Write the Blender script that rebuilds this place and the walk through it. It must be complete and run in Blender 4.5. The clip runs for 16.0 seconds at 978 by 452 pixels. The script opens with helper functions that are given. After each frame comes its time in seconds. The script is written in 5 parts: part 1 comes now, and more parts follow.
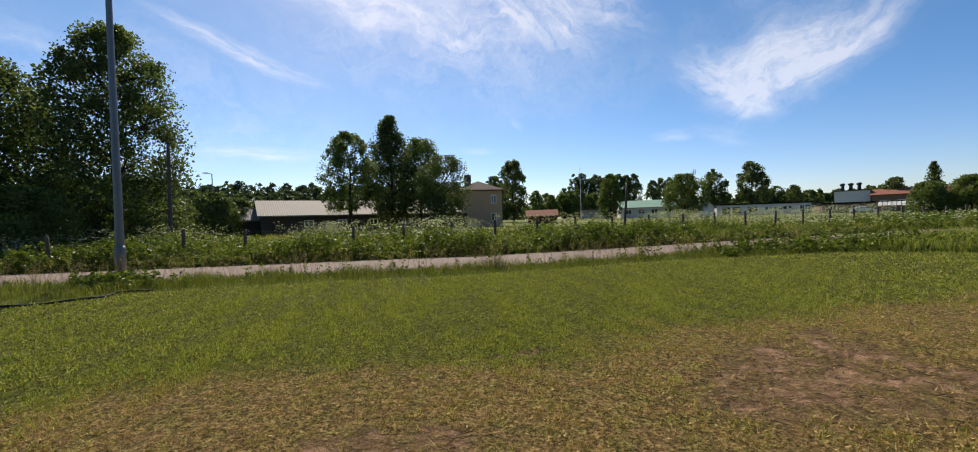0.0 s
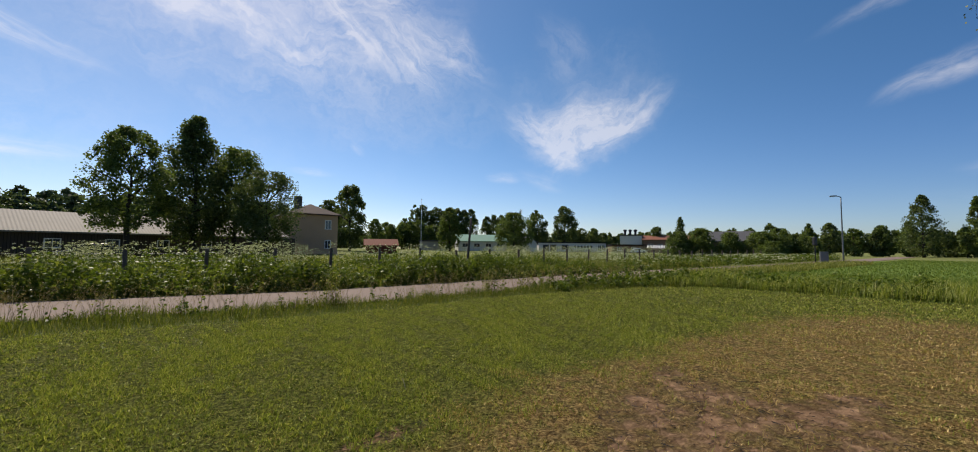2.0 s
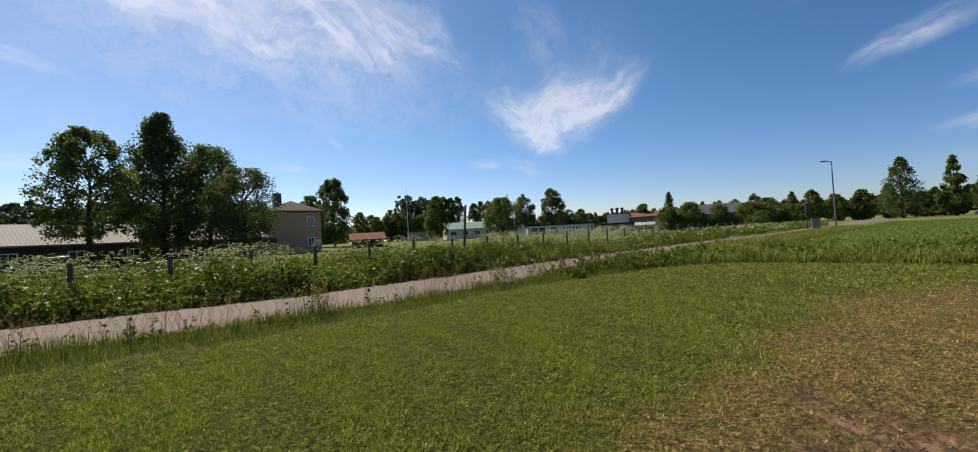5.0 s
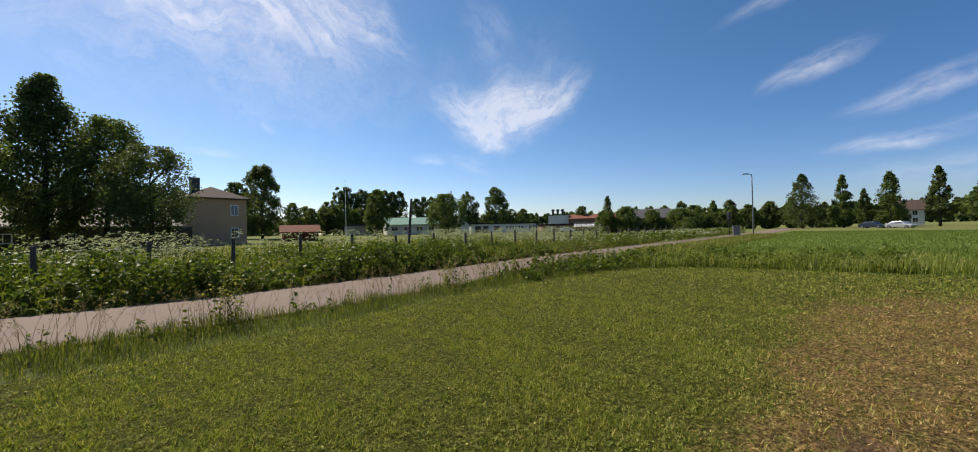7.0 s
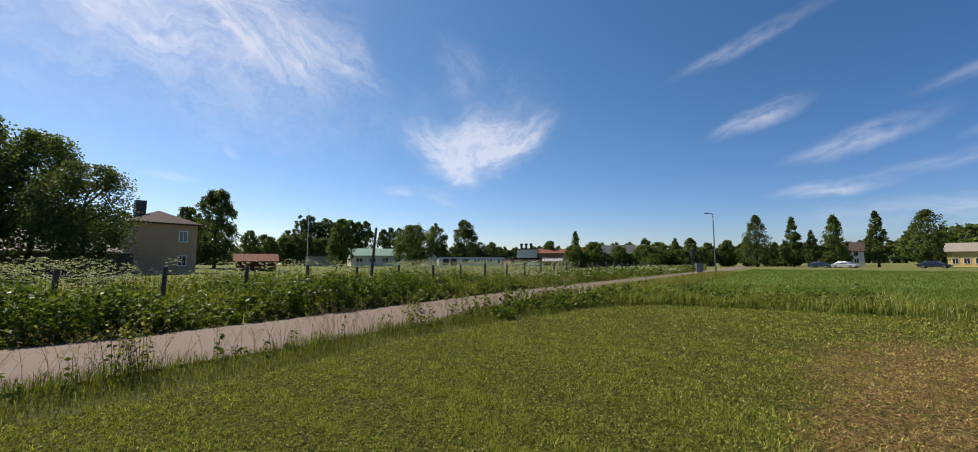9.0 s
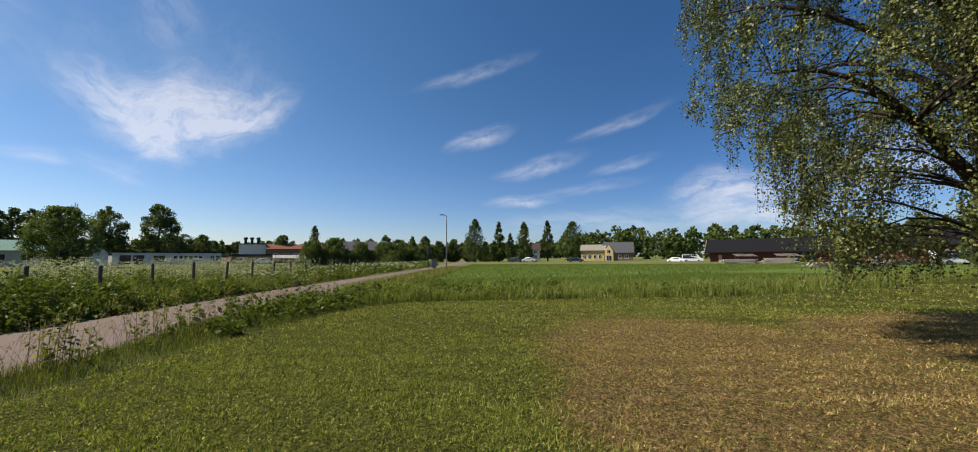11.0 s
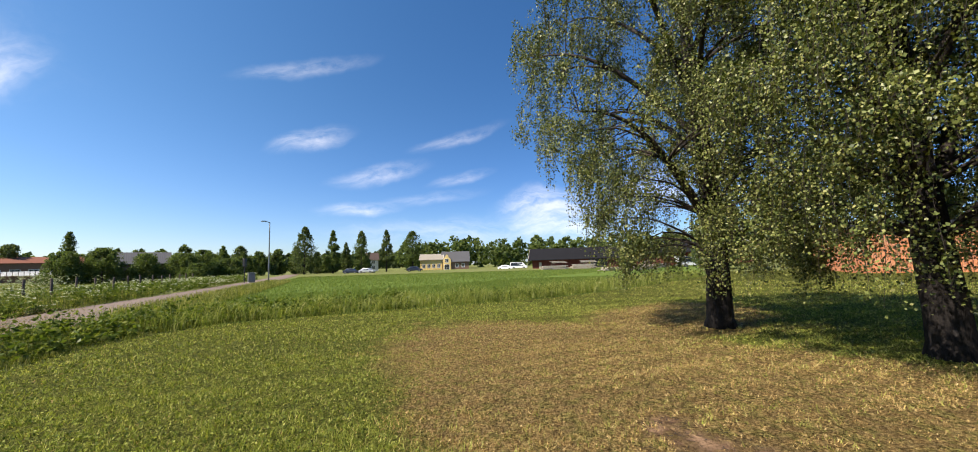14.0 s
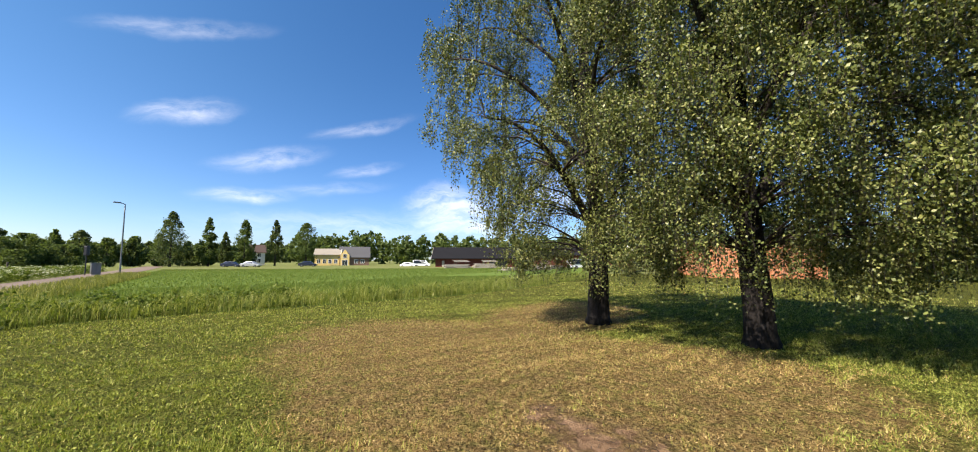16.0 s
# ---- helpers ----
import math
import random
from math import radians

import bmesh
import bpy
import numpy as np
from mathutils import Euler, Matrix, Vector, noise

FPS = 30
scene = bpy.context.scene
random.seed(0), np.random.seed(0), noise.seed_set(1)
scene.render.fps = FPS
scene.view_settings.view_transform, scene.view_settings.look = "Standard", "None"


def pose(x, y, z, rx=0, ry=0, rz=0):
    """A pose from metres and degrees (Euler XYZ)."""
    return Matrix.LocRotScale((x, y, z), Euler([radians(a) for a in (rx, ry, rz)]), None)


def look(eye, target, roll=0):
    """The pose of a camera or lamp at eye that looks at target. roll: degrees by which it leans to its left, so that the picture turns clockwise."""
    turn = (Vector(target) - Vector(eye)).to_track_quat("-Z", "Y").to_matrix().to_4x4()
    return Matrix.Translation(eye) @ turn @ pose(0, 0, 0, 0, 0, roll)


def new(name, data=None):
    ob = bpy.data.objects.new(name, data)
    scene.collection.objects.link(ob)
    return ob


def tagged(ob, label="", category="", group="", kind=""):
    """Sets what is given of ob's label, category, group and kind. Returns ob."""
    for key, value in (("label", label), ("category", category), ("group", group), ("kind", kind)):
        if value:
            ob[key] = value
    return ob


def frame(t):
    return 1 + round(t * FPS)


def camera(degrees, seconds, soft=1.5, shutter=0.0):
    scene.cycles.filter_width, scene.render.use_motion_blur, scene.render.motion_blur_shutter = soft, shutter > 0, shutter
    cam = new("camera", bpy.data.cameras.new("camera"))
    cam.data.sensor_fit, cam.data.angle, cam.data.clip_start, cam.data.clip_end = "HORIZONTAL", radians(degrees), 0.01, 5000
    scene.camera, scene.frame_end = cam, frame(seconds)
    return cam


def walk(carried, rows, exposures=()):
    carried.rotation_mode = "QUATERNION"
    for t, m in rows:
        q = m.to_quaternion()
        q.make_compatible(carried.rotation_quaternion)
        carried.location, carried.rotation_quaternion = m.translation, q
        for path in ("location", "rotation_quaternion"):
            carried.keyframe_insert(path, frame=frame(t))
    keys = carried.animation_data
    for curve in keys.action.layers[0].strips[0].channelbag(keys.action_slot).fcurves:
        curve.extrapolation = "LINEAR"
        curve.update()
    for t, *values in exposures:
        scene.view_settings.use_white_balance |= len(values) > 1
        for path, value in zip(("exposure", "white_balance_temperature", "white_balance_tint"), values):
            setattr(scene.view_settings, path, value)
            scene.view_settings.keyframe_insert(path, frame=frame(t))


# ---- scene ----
# ---- camera ----
cam = camera(102.1, 16.0, soft=1.0)
PATH = [
    (0, look((-1.267, 0.174, 1.355), (-1.653, 2.441, 1.324), -1.9)),
    (0.5, look((-1.357, 0.432, 1.366), (-1.746, 2.699, 1.326), -2.8)),
    (1, look((-1.464, 0.623, 1.383), (-1.673, 2.912, 1.485), -2.2)),
    (1.5, look((-1.555, 0.784, 1.395), (-1.359, 3.073, 1.513), -1.5)),
    (2, look((-1.557, 1.005, 1.416), (-1.023, 3.238, 1.548), 0.3)),
    (2.5, look((-1.549, 1.264, 1.409), (-0.925, 3.475, 1.488), -0.8)),
    (3, look((-1.632, 1.527, 1.410), (-1.041, 3.750, 1.457), -1.5)),
    (3.5, look((-1.733, 1.757, 1.420), (-1.165, 3.985, 1.443), -2.5)),
    (6, look((-1.742, 3.097, 1.458), (-1.086, 5.300, 1.531), -2.7)),
    (6.5, look((-1.697, 3.319, 1.447), (-0.935, 5.489, 1.389), -0.5)),
    (7, look((-1.702, 3.634, 1.470), (-0.774, 5.739, 1.494), -1.4)),
    (7.5, look((-1.644, 3.882, 1.466), (-0.651, 5.957, 1.458), -1.3)),
    (8, look((-1.547, 4.055, 1.448), (-0.696, 6.188, 1.570), -0.9)),
    (10.5, look((-1.204, 5.103, 1.511), (0.666, 6.422, 1.731), 0.1)),
    (11, look((-1.117, 5.291, 1.521), (0.958, 6.266, 1.701), -0.6)),
    (11.5, look((-1.105, 5.357, 1.516), (1.042, 6.163, 1.687), -1.0)),
    (12, look((-1.105, 5.364, 1.519), (1.094, 6.017, 1.693), -1.1)),
    (12.5, look((-1.102, 5.365, 1.520), (1.130, 5.893, 1.703), -1.1)),
    (13, look((-1.105, 5.343, 1.521), (1.156, 5.724, 1.710), -1.7)),
    (13.5, look((-1.115, 5.313, 1.518), (1.164, 5.556, 1.713), -1.8)),
    (14, look((-1.127, 5.298, 1.519), (1.161, 5.384, 1.736), -1.7)),
    (14.5, look((-1.171, 5.287, 1.524), (1.121, 5.258, 1.718), -1.1)),
    (15, look((-1.171, 5.259, 1.523), (1.112, 5.053, 1.713), 0.9)),
    (15.5, look((-1.198, 5.249, 1.529), (1.065, 4.890, 1.735), 0.5)),
    (16, look((-1.255, 5.249, 1.533), (0.990, 4.789, 1.732), -0.0)),
]
walk(cam, PATH, [(t, stops, 6950, 14) for t, stops in ((0, 0.46), (1.5, 0.26), (3.5, 0.25), (6, 0.39), (8, 0.41), (10.5, 0.27), (11.5, 0.45), (12.5, 0.65), (14, 0.92), (16, 1.10))])

# ---- sky, sun ----
SUN_AZ, SUN_EL = radians(27.0), radians(48.0)      # azimuth to the west of +y
SUN_DIR = Vector((-math.sin(SUN_AZ) * math.cos(SUN_EL), math.cos(SUN_AZ) * math.cos(SUN_EL), math.sin(SUN_EL)))
sun_data = bpy.data.lights.new("sun", "SUN")
sun_data.energy, sun_data.angle, sun_data.color = 5.0, radians(0.5), (1.0, 0.95, 0.86)
sun = new("sun", sun_data)
sun.matrix_world = look((0, 0, 60), Vector((0, 0, 60)) - SUN_DIR)

world = bpy.data.worlds.new("world")
scene.world = world
world.use_nodes = True
wt = world.node_tree
wt.nodes.clear()


class Nodes:
    """Short calls for node trees: n.add('ShaderNodeMath', inputs, properties) gives its first output."""

    def __init__(self, tree):
        self.tree = tree

    def node(self, kind, ins=None, **props):
        nd = self.tree.nodes.new(kind)
        if "operation" in props:
            nd.operation = props["operation"]
        if "use_clamp" in props:
            nd.use_clamp = props["use_clamp"]
        if "data_type" in props:
            nd.data_type = props["data_type"]
        if "blend_type" in props:
            nd.blend_type = props["blend_type"]
        if "interpolation_type" in props:
            nd.interpolation_type = props["interpolation_type"]
        if "rotation_type" in props:
            nd.rotation_type = props["rotation_type"]
        for k, v in (ins or {}).items():
            if isinstance(v, bpy.types.NodeSocket):
                self.tree.links.new(v, nd.inputs[k])
            else:
                nd.inputs[k].default_value = v
        return nd

    def add(self, kind, ins=None, **props):
        return self.node(kind, ins, **props).outputs[0]

    def m(self, op, a, b=0.0, clamp=False):
        return self.add("ShaderNodeMath", {0: a, 1: b}, operation=op, use_clamp=clamp)

    def mix(self, fac, a, b, blend="MIX"):
        nd = self.node("ShaderNodeMix", None, data_type="RGBA", blend_type=blend)
        for k, v in ((0, fac), (6, a), (7, b)):
            if isinstance(v, bpy.types.NodeSocket):
                self.tree.links.new(v, nd.inputs[k])
            else:
                nd.inputs[k].default_value = v if k == 0 else (*v[:3], 1.0)
        return nd.outputs[2]

    def ramp(self, fac, stops):
        nd = self.node("ShaderNodeValToRGB", {0: fac})
        el = nd.color_ramp.elements
        while len(el) < len(stops):
            el.new(0.5)
        for e, (p, c) in zip(el, stops):
            e.position, e.color = p, (*c, 1.0) if len(c) == 3 else c
        return nd.outputs[0]

    def noise(self, vec, scale, detail=4.0, rough=0.55, distort=0.0):
        return self.add("ShaderNodeTexNoise", {"Vector": vec, "Scale": scale, "Detail": detail, "Roughness": rough, "Distortion": distort})


w = Nodes(wt)
sky_node = w.node("ShaderNodeTexSky")
sky_node.sky_type, sky_node.sun_disc, sky_node.sun_elevation, sky_node.sun_rotation = "NISHITA", False, SUN_EL, -SUN_AZ
sky_node.altitude, sky_node.air_density, sky_node.dust_density, sky_node.ozone_density = 500.0, 1.0, 0.55, 2.2
sky = w.mix(1.0, sky_node.outputs[0], (0.98, 1.0, 1.03), "MULTIPLY")
sky = w.add("ShaderNodeHueSaturation", {"Saturation": 1.27, "Color": sky})
way = w.node("ShaderNodeTexCoord").outputs["Generated"]
xyz = w.node("ShaderNodeSeparateXYZ", {0: way})
azim = w.m("ARCTAN2", xyz.outputs[0], xyz.outputs[1])      # clockwise from +y
elev = w.m("ARCSINE", xyz.outputs[2])
# clear northern air: blue down to the horizon
low_air = w.add("ShaderNodeMapRange", {0: elev, 1: 0.0, 2: 0.42, 3: 1.0, 4: 0.0}, interpolation_type="SMOOTHSTEP")
sky = w.mix(low_air, sky, w.mix(1.0, sky, (0.92, 0.96, 1.12), "MULTIPLY"))
# haze brightens the sky towards the sun, and leaves it deep blue away from it
sunward = w.node("ShaderNodeVectorMath", {0: way, 1: tuple(SUN_DIR)}, operation="DOT_PRODUCT").outputs["Value"]
sunward = w.add("ShaderNodeMapRange", {0: sunward, 1: -0.35, 2: 0.85, 3: 0.0, 4: 1.0}, interpolation_type="SMOOTHSTEP")
sky = w.mix(1.0, sky, w.mix(sunward, (0.68, 0.80, 0.93), (1.24, 1.18, 1.11)), "MULTIPLY")
flat = w.add("ShaderNodeCombineXYZ", {0: azim, 1: elev, 2: 0.0})
warp = w.node("ShaderNodeTexNoise", {"Vector": flat, "Scale": 5.0, "Detail": 5.0, "Roughness": 0.6}).outputs[1]
warped = w.add("ShaderNodeVectorMath", {0: flat, 1: w.add("ShaderNodeVectorMath", {0: warp, 1: (0.5, 0.5, 0.5)}, operation="SUBTRACT")}, operation="ADD")


def cloud(az, el, length, width, tilt, weight, streak=4.0):
    """A wisp of cirrus, a veil of glow or a streak of glare round a direction (degrees), drawn out along its tilt."""
    off = w.add("ShaderNodeVectorMath", {0: flat, 1: (radians(az), radians(el), 0.0)}, operation="SUBTRACT")
    jolt = w.add("ShaderNodeVectorMath", {0: warp, 1: (0.5, 0.5, 0.5)}, operation="SUBTRACT")
    jolt = w.add("ShaderNodeVectorMath", {0: jolt, 3: radians(width) * 1.9}, operation="SCALE")
    off = w.add("ShaderNodeVectorMath", {0: off, 1: jolt}, operation="ADD")
    turn = w.add("ShaderNodeVectorRotate", {"Vector": off, "Axis": (0, 0, 1), "Angle": radians(-tilt)}, rotation_type="AXIS_ANGLE")
    size = w.add("ShaderNodeVectorMath", {0: turn, 1: (1 / radians(length), 1 / radians(width), 1.0)}, operation="MULTIPLY")
    dist = w.node("ShaderNodeVectorMath", {0: size}, operation="LENGTH").outputs["Value"]
    body = w.add("ShaderNodeMapRange", {0: dist, 1: 1.0, 2: 0.1, 3: 0.0, 4: 1.0}, interpolation_type="SMOOTHSTEP")
    grain = w.add("ShaderNodeVectorMath", {0: turn, 1: (1.0, streak, 1.0)}, operation="MULTIPLY")
    fibre = w.noise(grain, 9.0, 6.0, 0.62, 0.4)
    fibre = w.add("ShaderNodeMapRange", {0: fibre, 1: 0.34, 2: 0.66, 3: 0.05, 4: 1.0})
    return w.m("MULTIPLY", w.m("MULTIPLY", body, fibre), weight)


CLOUD_WHITE = 5.2
CLOUDS = []
for spec in ((28, 15.8, 11, 5.6, 22, 0.85), (20.5, 17.0, 8.0, 5.0, -20, 0.6), (25, 17.5, 9.5, 6.2, 0, 0.5), (28, 17.0, 10, 6.5, 12, 0.38, 1.3), (34, 18.0, 7.5, 2.6, 32, 0.65), (24.5, 13.2, 5.0, 2.6, -25, 0.7), (25, 20, 19, 9.5, 0, 0.16, 2.0), (24, 27, 6.5, 4.0, -50, 0.25),
             # wide veils at -14 and -50 paint sunward glow; streaks tilted about -40, lens glare
             (-14, 24, 36, 15, -8, 0.36, 2.0), (-50, 14, 30, 14, 0, 0.28, 2.0), (-14, 26.5, 20, 6.0, -8, 0.70), (1, 26, 9.0, 4.6, -40, 0.8), (-6, 28.2, 9.5, 1.6, -42, 0.95, 6.0), (-26, 27.8, 12, 3.4, -9, 0.85), (-37, 30, 10, 3.4, -5, 0.7), (7, 27, 9.5, 4.4, -22, 0.7), (-12, 35, 26, 8.5, -10, 0.85),
             (-41, 20.8, 13, 1.5, -17, 0.8, 8.0), (-39, 9.4, 9.0, 1.2, 1, 0.75, 8.0), (63.6, 16.9, 7.0, 1.8, 18, 0.7), (63, 25.7, 11.5, 1.3, 14, 0.45),
             (83.8, 18.1, 9.0, 1.2, 15, 0.5), (72.4, 13.0, 8.5, 1.7, 13, 0.65), (69.9, 8.1, 7.0, 1.4, 4, 0.75), (84, 12.6, 6.0, 1.1, 12, 0.5), (80, 9.8, 9.0, 1.2, 6, 0.35), (96, 8.2, 9.5, 3.6, 6, 0.9),
             (99, 5.5, 9.5, 3.8, 0, 0.9), (112, 9.0, 12, 5.0, 5, 0.7), (85, 4.5, 28, 3.0, 0, 0.4), (15.6, 10.1, 3.2, 1.1, 0, 0.55), (-5.2, 13.4, 1.6, 0.8, -50, 0.4),
             (-10.8, 9.9, 3.6, 0.7, -3, 0.5), (21, 9.6, 4.5, 1.5, -20, 0.35), (-58.6, 18.5, 6.0, 1.6, -8, 0.4), (-150, 24, 22, 7.0, 10, 0.6), (170, 15, 18, 4.0, -5, 0.5)):
    CLOUDS.append(cloud(*spec))
cover = CLOUDS[0]
for c in CLOUDS[1:]:
    cover = w.m("ADD", cover, c)
cover = w.m("MINIMUM", cover, 0.93)
bright = w.mix(1.0, sky, (0.5, 0.5, 0.5), "MULTIPLY")
white = w.mix(1.0, bright, (CLOUD_WHITE, CLOUD_WHITE, CLOUD_WHITE * 1.02), "ADD")
col = w.mix(cover, sky, white)
w.node("ShaderNodeOutputWorld", {0: w.add("ShaderNodeBackground", {0: col, 1: 0.083})})

# ---- materials ----
def material(name):
    mat = bpy.data.materials.new(name)
    mat.use_nodes = True
    mat.node_tree.nodes.clear()
    return mat, Nodes(mat.node_tree)


def finish(n, color, rough=0.7, bump=None, strength=0.4, dist=0.02, metal=0.0, spec=0.4):
    ins = {"Base Color": color, "Roughness": rough, "Metallic": metal, "Specular IOR Level": spec}
    if bump is not None:
        ins["Normal"] = n.add("ShaderNodeBump", {"Height": bump, "Strength": strength, "Distance": dist})
    n.node("ShaderNodeOutputMaterial", {0: n.add("ShaderNodeBsdfPrincipled", ins)})


def place(n):
    return n.node("ShaderNodeNewGeometry").outputs["Position"]


def plain(name, color, rough=0.7, vary=0.15, scale=3.0, metal=0.0, bump=0.25, dist=0.01):
    """A worn surface of one colour: broad stains and fine grain."""
    mat, n = material(name)
    p = place(n)
    broad, fine = n.noise(p, scale, 5.0), n.noise(p, scale * 14, 4.0)
    dark = tuple(c * (1 - vary * 1.5) for c in color)
    light = tuple(min(1, c * (1 + vary)) for c in color)
    c = n.mix(broad, dark, light)
    c = n.mix(0.35, c, n.ramp(fine, [(0.3, dark), (0.7, light)]))
    finish(n, c, rough, fine, bump, dist, metal)
    return mat


def leafy(name, dark, light, trans=0.35, yellow=None, rough=0.5, gloss=0.1, stain=0.35):
    """Leaves and blades: colour by island, light shining through."""
    mat, n = material(name)
    rnd = n.node("ShaderNodeNewGeometry").outputs["Random Per Island"]
    stops = [(0.0, dark), (0.75, light)]
    if yellow:
        stops.append((1.0, yellow))
    c = n.ramp(rnd, stops)
    broad = n.noise(place(n), 0.55, 3.0)
    c = n.mix(n.m("MULTIPLY", broad, stain), c, tuple(v * 0.7 for v in dark))
    bs = n.add("ShaderNodeBsdfPrincipled", {"Base Color": c, "Roughness": rough, "Specular IOR Level": gloss})
    tr = n.add("ShaderNodeBsdfTranslucent", {"Color": n.mix(1.0, c, (1.25, 1.3, 0.6), "MULTIPLY")})
    n.node("ShaderNodeOutputMaterial", {0: n.add("ShaderNodeMixShader", {0: trans, 1: bs, 2: tr})})
    return mat


MAT = {}

# ---- tools for building ----
rng = np.random.default_rng(7)


def mesh_data(name, verts, faces, mats, smooth=False, index=None):
    """A mesh from arrays: faces all have the same number of corners."""
    verts, faces = np.asarray(verts, np.float32), np.asarray(faces, np.int32)
    me = bpy.data.meshes.new(name)
    me.vertices.add(len(verts))
    me.vertices.foreach_set("co", verts.ravel())
    k = faces.shape[1]
    me.loops.add(faces.size)
    me.loops.foreach_set("vertex_index", faces.ravel())
    me.polygons.add(len(faces))
    me.polygons.foreach_set("loop_start", np.arange(0, faces.size, k, dtype=np.int32))
    me.polygons.foreach_set("loop_total", np.full(len(faces), k, np.int32))
    if smooth:
        me.polygons.foreach_set("use_smooth", np.ones(len(faces), bool))
    for m in (mats if isinstance(mats, (list, tuple)) else [mats]):
        me.materials.append(m)
    if index is not None:
        me.polygons.foreach_set("material_index", np.asarray(index, np.int32))
    me.update(calc_edges=True)
    return me


def part(name, data, mat=None, parent=None, label="", bevel=0.0):
    """Links a bmesh or a mesh as one object under a thing or a part."""
    if isinstance(data, bmesh.types.BMesh):
        if bevel:
            bmesh.ops.bevel(data, geom=data.edges[:], offset=bevel, segments=2, affect="EDGES", profile=0.5)
        me = bpy.data.meshes.new(name)
        data.to_mesh(me)
        data.free()
        me.materials.append(mat)
        data = me
    ob = new(name, data)
    if parent:
        ob.parent = parent
    if label:
        tagged(ob, label)
    return ob


def thing(name, at, label, category, group="", kind="", turn=0.0):
    ob = new(name)
    ob.empty_display_size = 0.2
    ob.matrix_world = pose(*at, 0, 0, turn)
    return tagged(ob, label, category, group, kind)


def box(bm, lo, hi, m=None):
    """A block between two corners."""
    c = [(a + b) / 2 for a, b in zip(lo, hi)]
    s = [abs(b - a) for a, b in zip(lo, hi)]
    mat = Matrix.Translation(c) @ Matrix.Diagonal((*s, 1))
    return bmesh.ops.create_cube(bm, size=1.0, matrix=(m @ mat) if m else mat)["verts"]


def tube(bm, pts, radii, sides=8, cap=True):
    """A tapered tube along points."""
    pts = [Vector(p) for p in pts]
    rings = []
    up = Vector((0.31, 0.17, 0.9)).normalized()
    for i, p in enumerate(pts):
        d = (pts[min(i + 1, len(pts) - 1)] - pts[max(i - 1, 0)])
        d = d.normalized() if d.length > 1e-6 else Vector((0, 0, 1))
        a = d.cross(up)
        if a.length < 1e-3:
            a = d.cross(Vector((1, 0, 0)))
        a.normalize()
        b = d.cross(a)
        rings.append([bm.verts.new(p + (a * math.cos(t) + b * math.sin(t)) * radii[i]) for t in (2 * math.pi * k / sides for k in range(sides))])
    for r, q in zip(rings, rings[1:]):
        for k in range(sides):
            f = bm.faces.new((r[k], r[(k + 1) % sides], q[(k + 1) % sides], q[k]))
            f.smooth = True
    if cap:
        bm.faces.new(rings[0][::-1])
        bm.faces.new(rings[-1])
    return rings


def smoothstep(a, b, x):
    t = np.clip((np.asarray(x, float) - a) / (b - a), 0, 1)
    return t * t * (3 - 2 * t)


# the foot and cycle path: its middle line
LANE = np.array([(-60, -6), (-40, 2.2), (-26, 7.4), (-20, 9.3), (-14.5, 10.6), (-9.5, 12.0), (-4.3, 13.2), (-0.5, 14.8), (4.5, 17.4), (11, 20.8), (18.5, 24.2), (30, 29), (48, 37), (70, 47), (110, 66)], float)
# the mown lawn's edge, from the west round to the south east
LAWN = np.array([(-40, -5), (-22, 1.5), (-12.5, 6.0), (-9.6, 7.8), (-7.0, 8.8), (-4.2, 9.5), (-2.4, 10.2), (-0.6, 11.1), (1.75, 12.35), (4.6, 13.3), (7.6, 14.0), (9.6, 13.7), (10.6, 12.8), (11.6, 10.9), (13.8, 7.0), (16.2, 2.9), (21.4, -2.3), (27, -7), (40, -17)], float)


def spline(pts, step=0.4):
    """Evenly spaced points on a smooth line through pts."""
    out = []
    p = np.vstack([2 * pts[0] - pts[1], pts, 2 * pts[-1] - pts[-2]])
    for i in range(1, len(p) - 2):
        a, b, c, d = p[i - 1:i + 3]
        n = max(2, int(np.linalg.norm(c - b) / step))
        for t in np.linspace(0, 1, n, endpoint=False):
            out.append(0.5 * (2 * b + (c - a) * t + (2 * a - 5 * b + 4 * c - d) * t * t + (3 * b - a - 3 * c + d) * t ** 3))
    out.append(p[-2])
    return np.array(out)


LANE_LINE, LAWN_LINE = spline(LANE), spline(LAWN)


def offset_of(line, x, y):
    """Signed distance from a line of points, positive on its left, and how far along it lies."""
    pts = np.stack([np.ravel(x), np.ravel(y)], 1)
    d, s = np.empty(len(pts)), np.empty(len(pts))
    line = line[::2]
    seg = np.diff(line, axis=0)
    run = np.concatenate([[0], np.cumsum(np.linalg.norm(seg, axis=1))])
    for i in range(0, len(pts), 4000):
        q = pts[i:i + 4000]
        j = np.argmin(((q[:, None] - line[None]) ** 2).sum(2), 1)
        jj = np.minimum(j, len(seg) - 1)
        t = seg[jj] / np.linalg.norm(seg[jj], axis=1)[:, None]
        r = q - line[jj]
        d[i:i + 4000] = t[:, 0] * r[:, 1] - t[:, 1] * r[:, 0]
        s[i:i + 4000] = run[jj] + (t * r).sum(1)
    return d, s


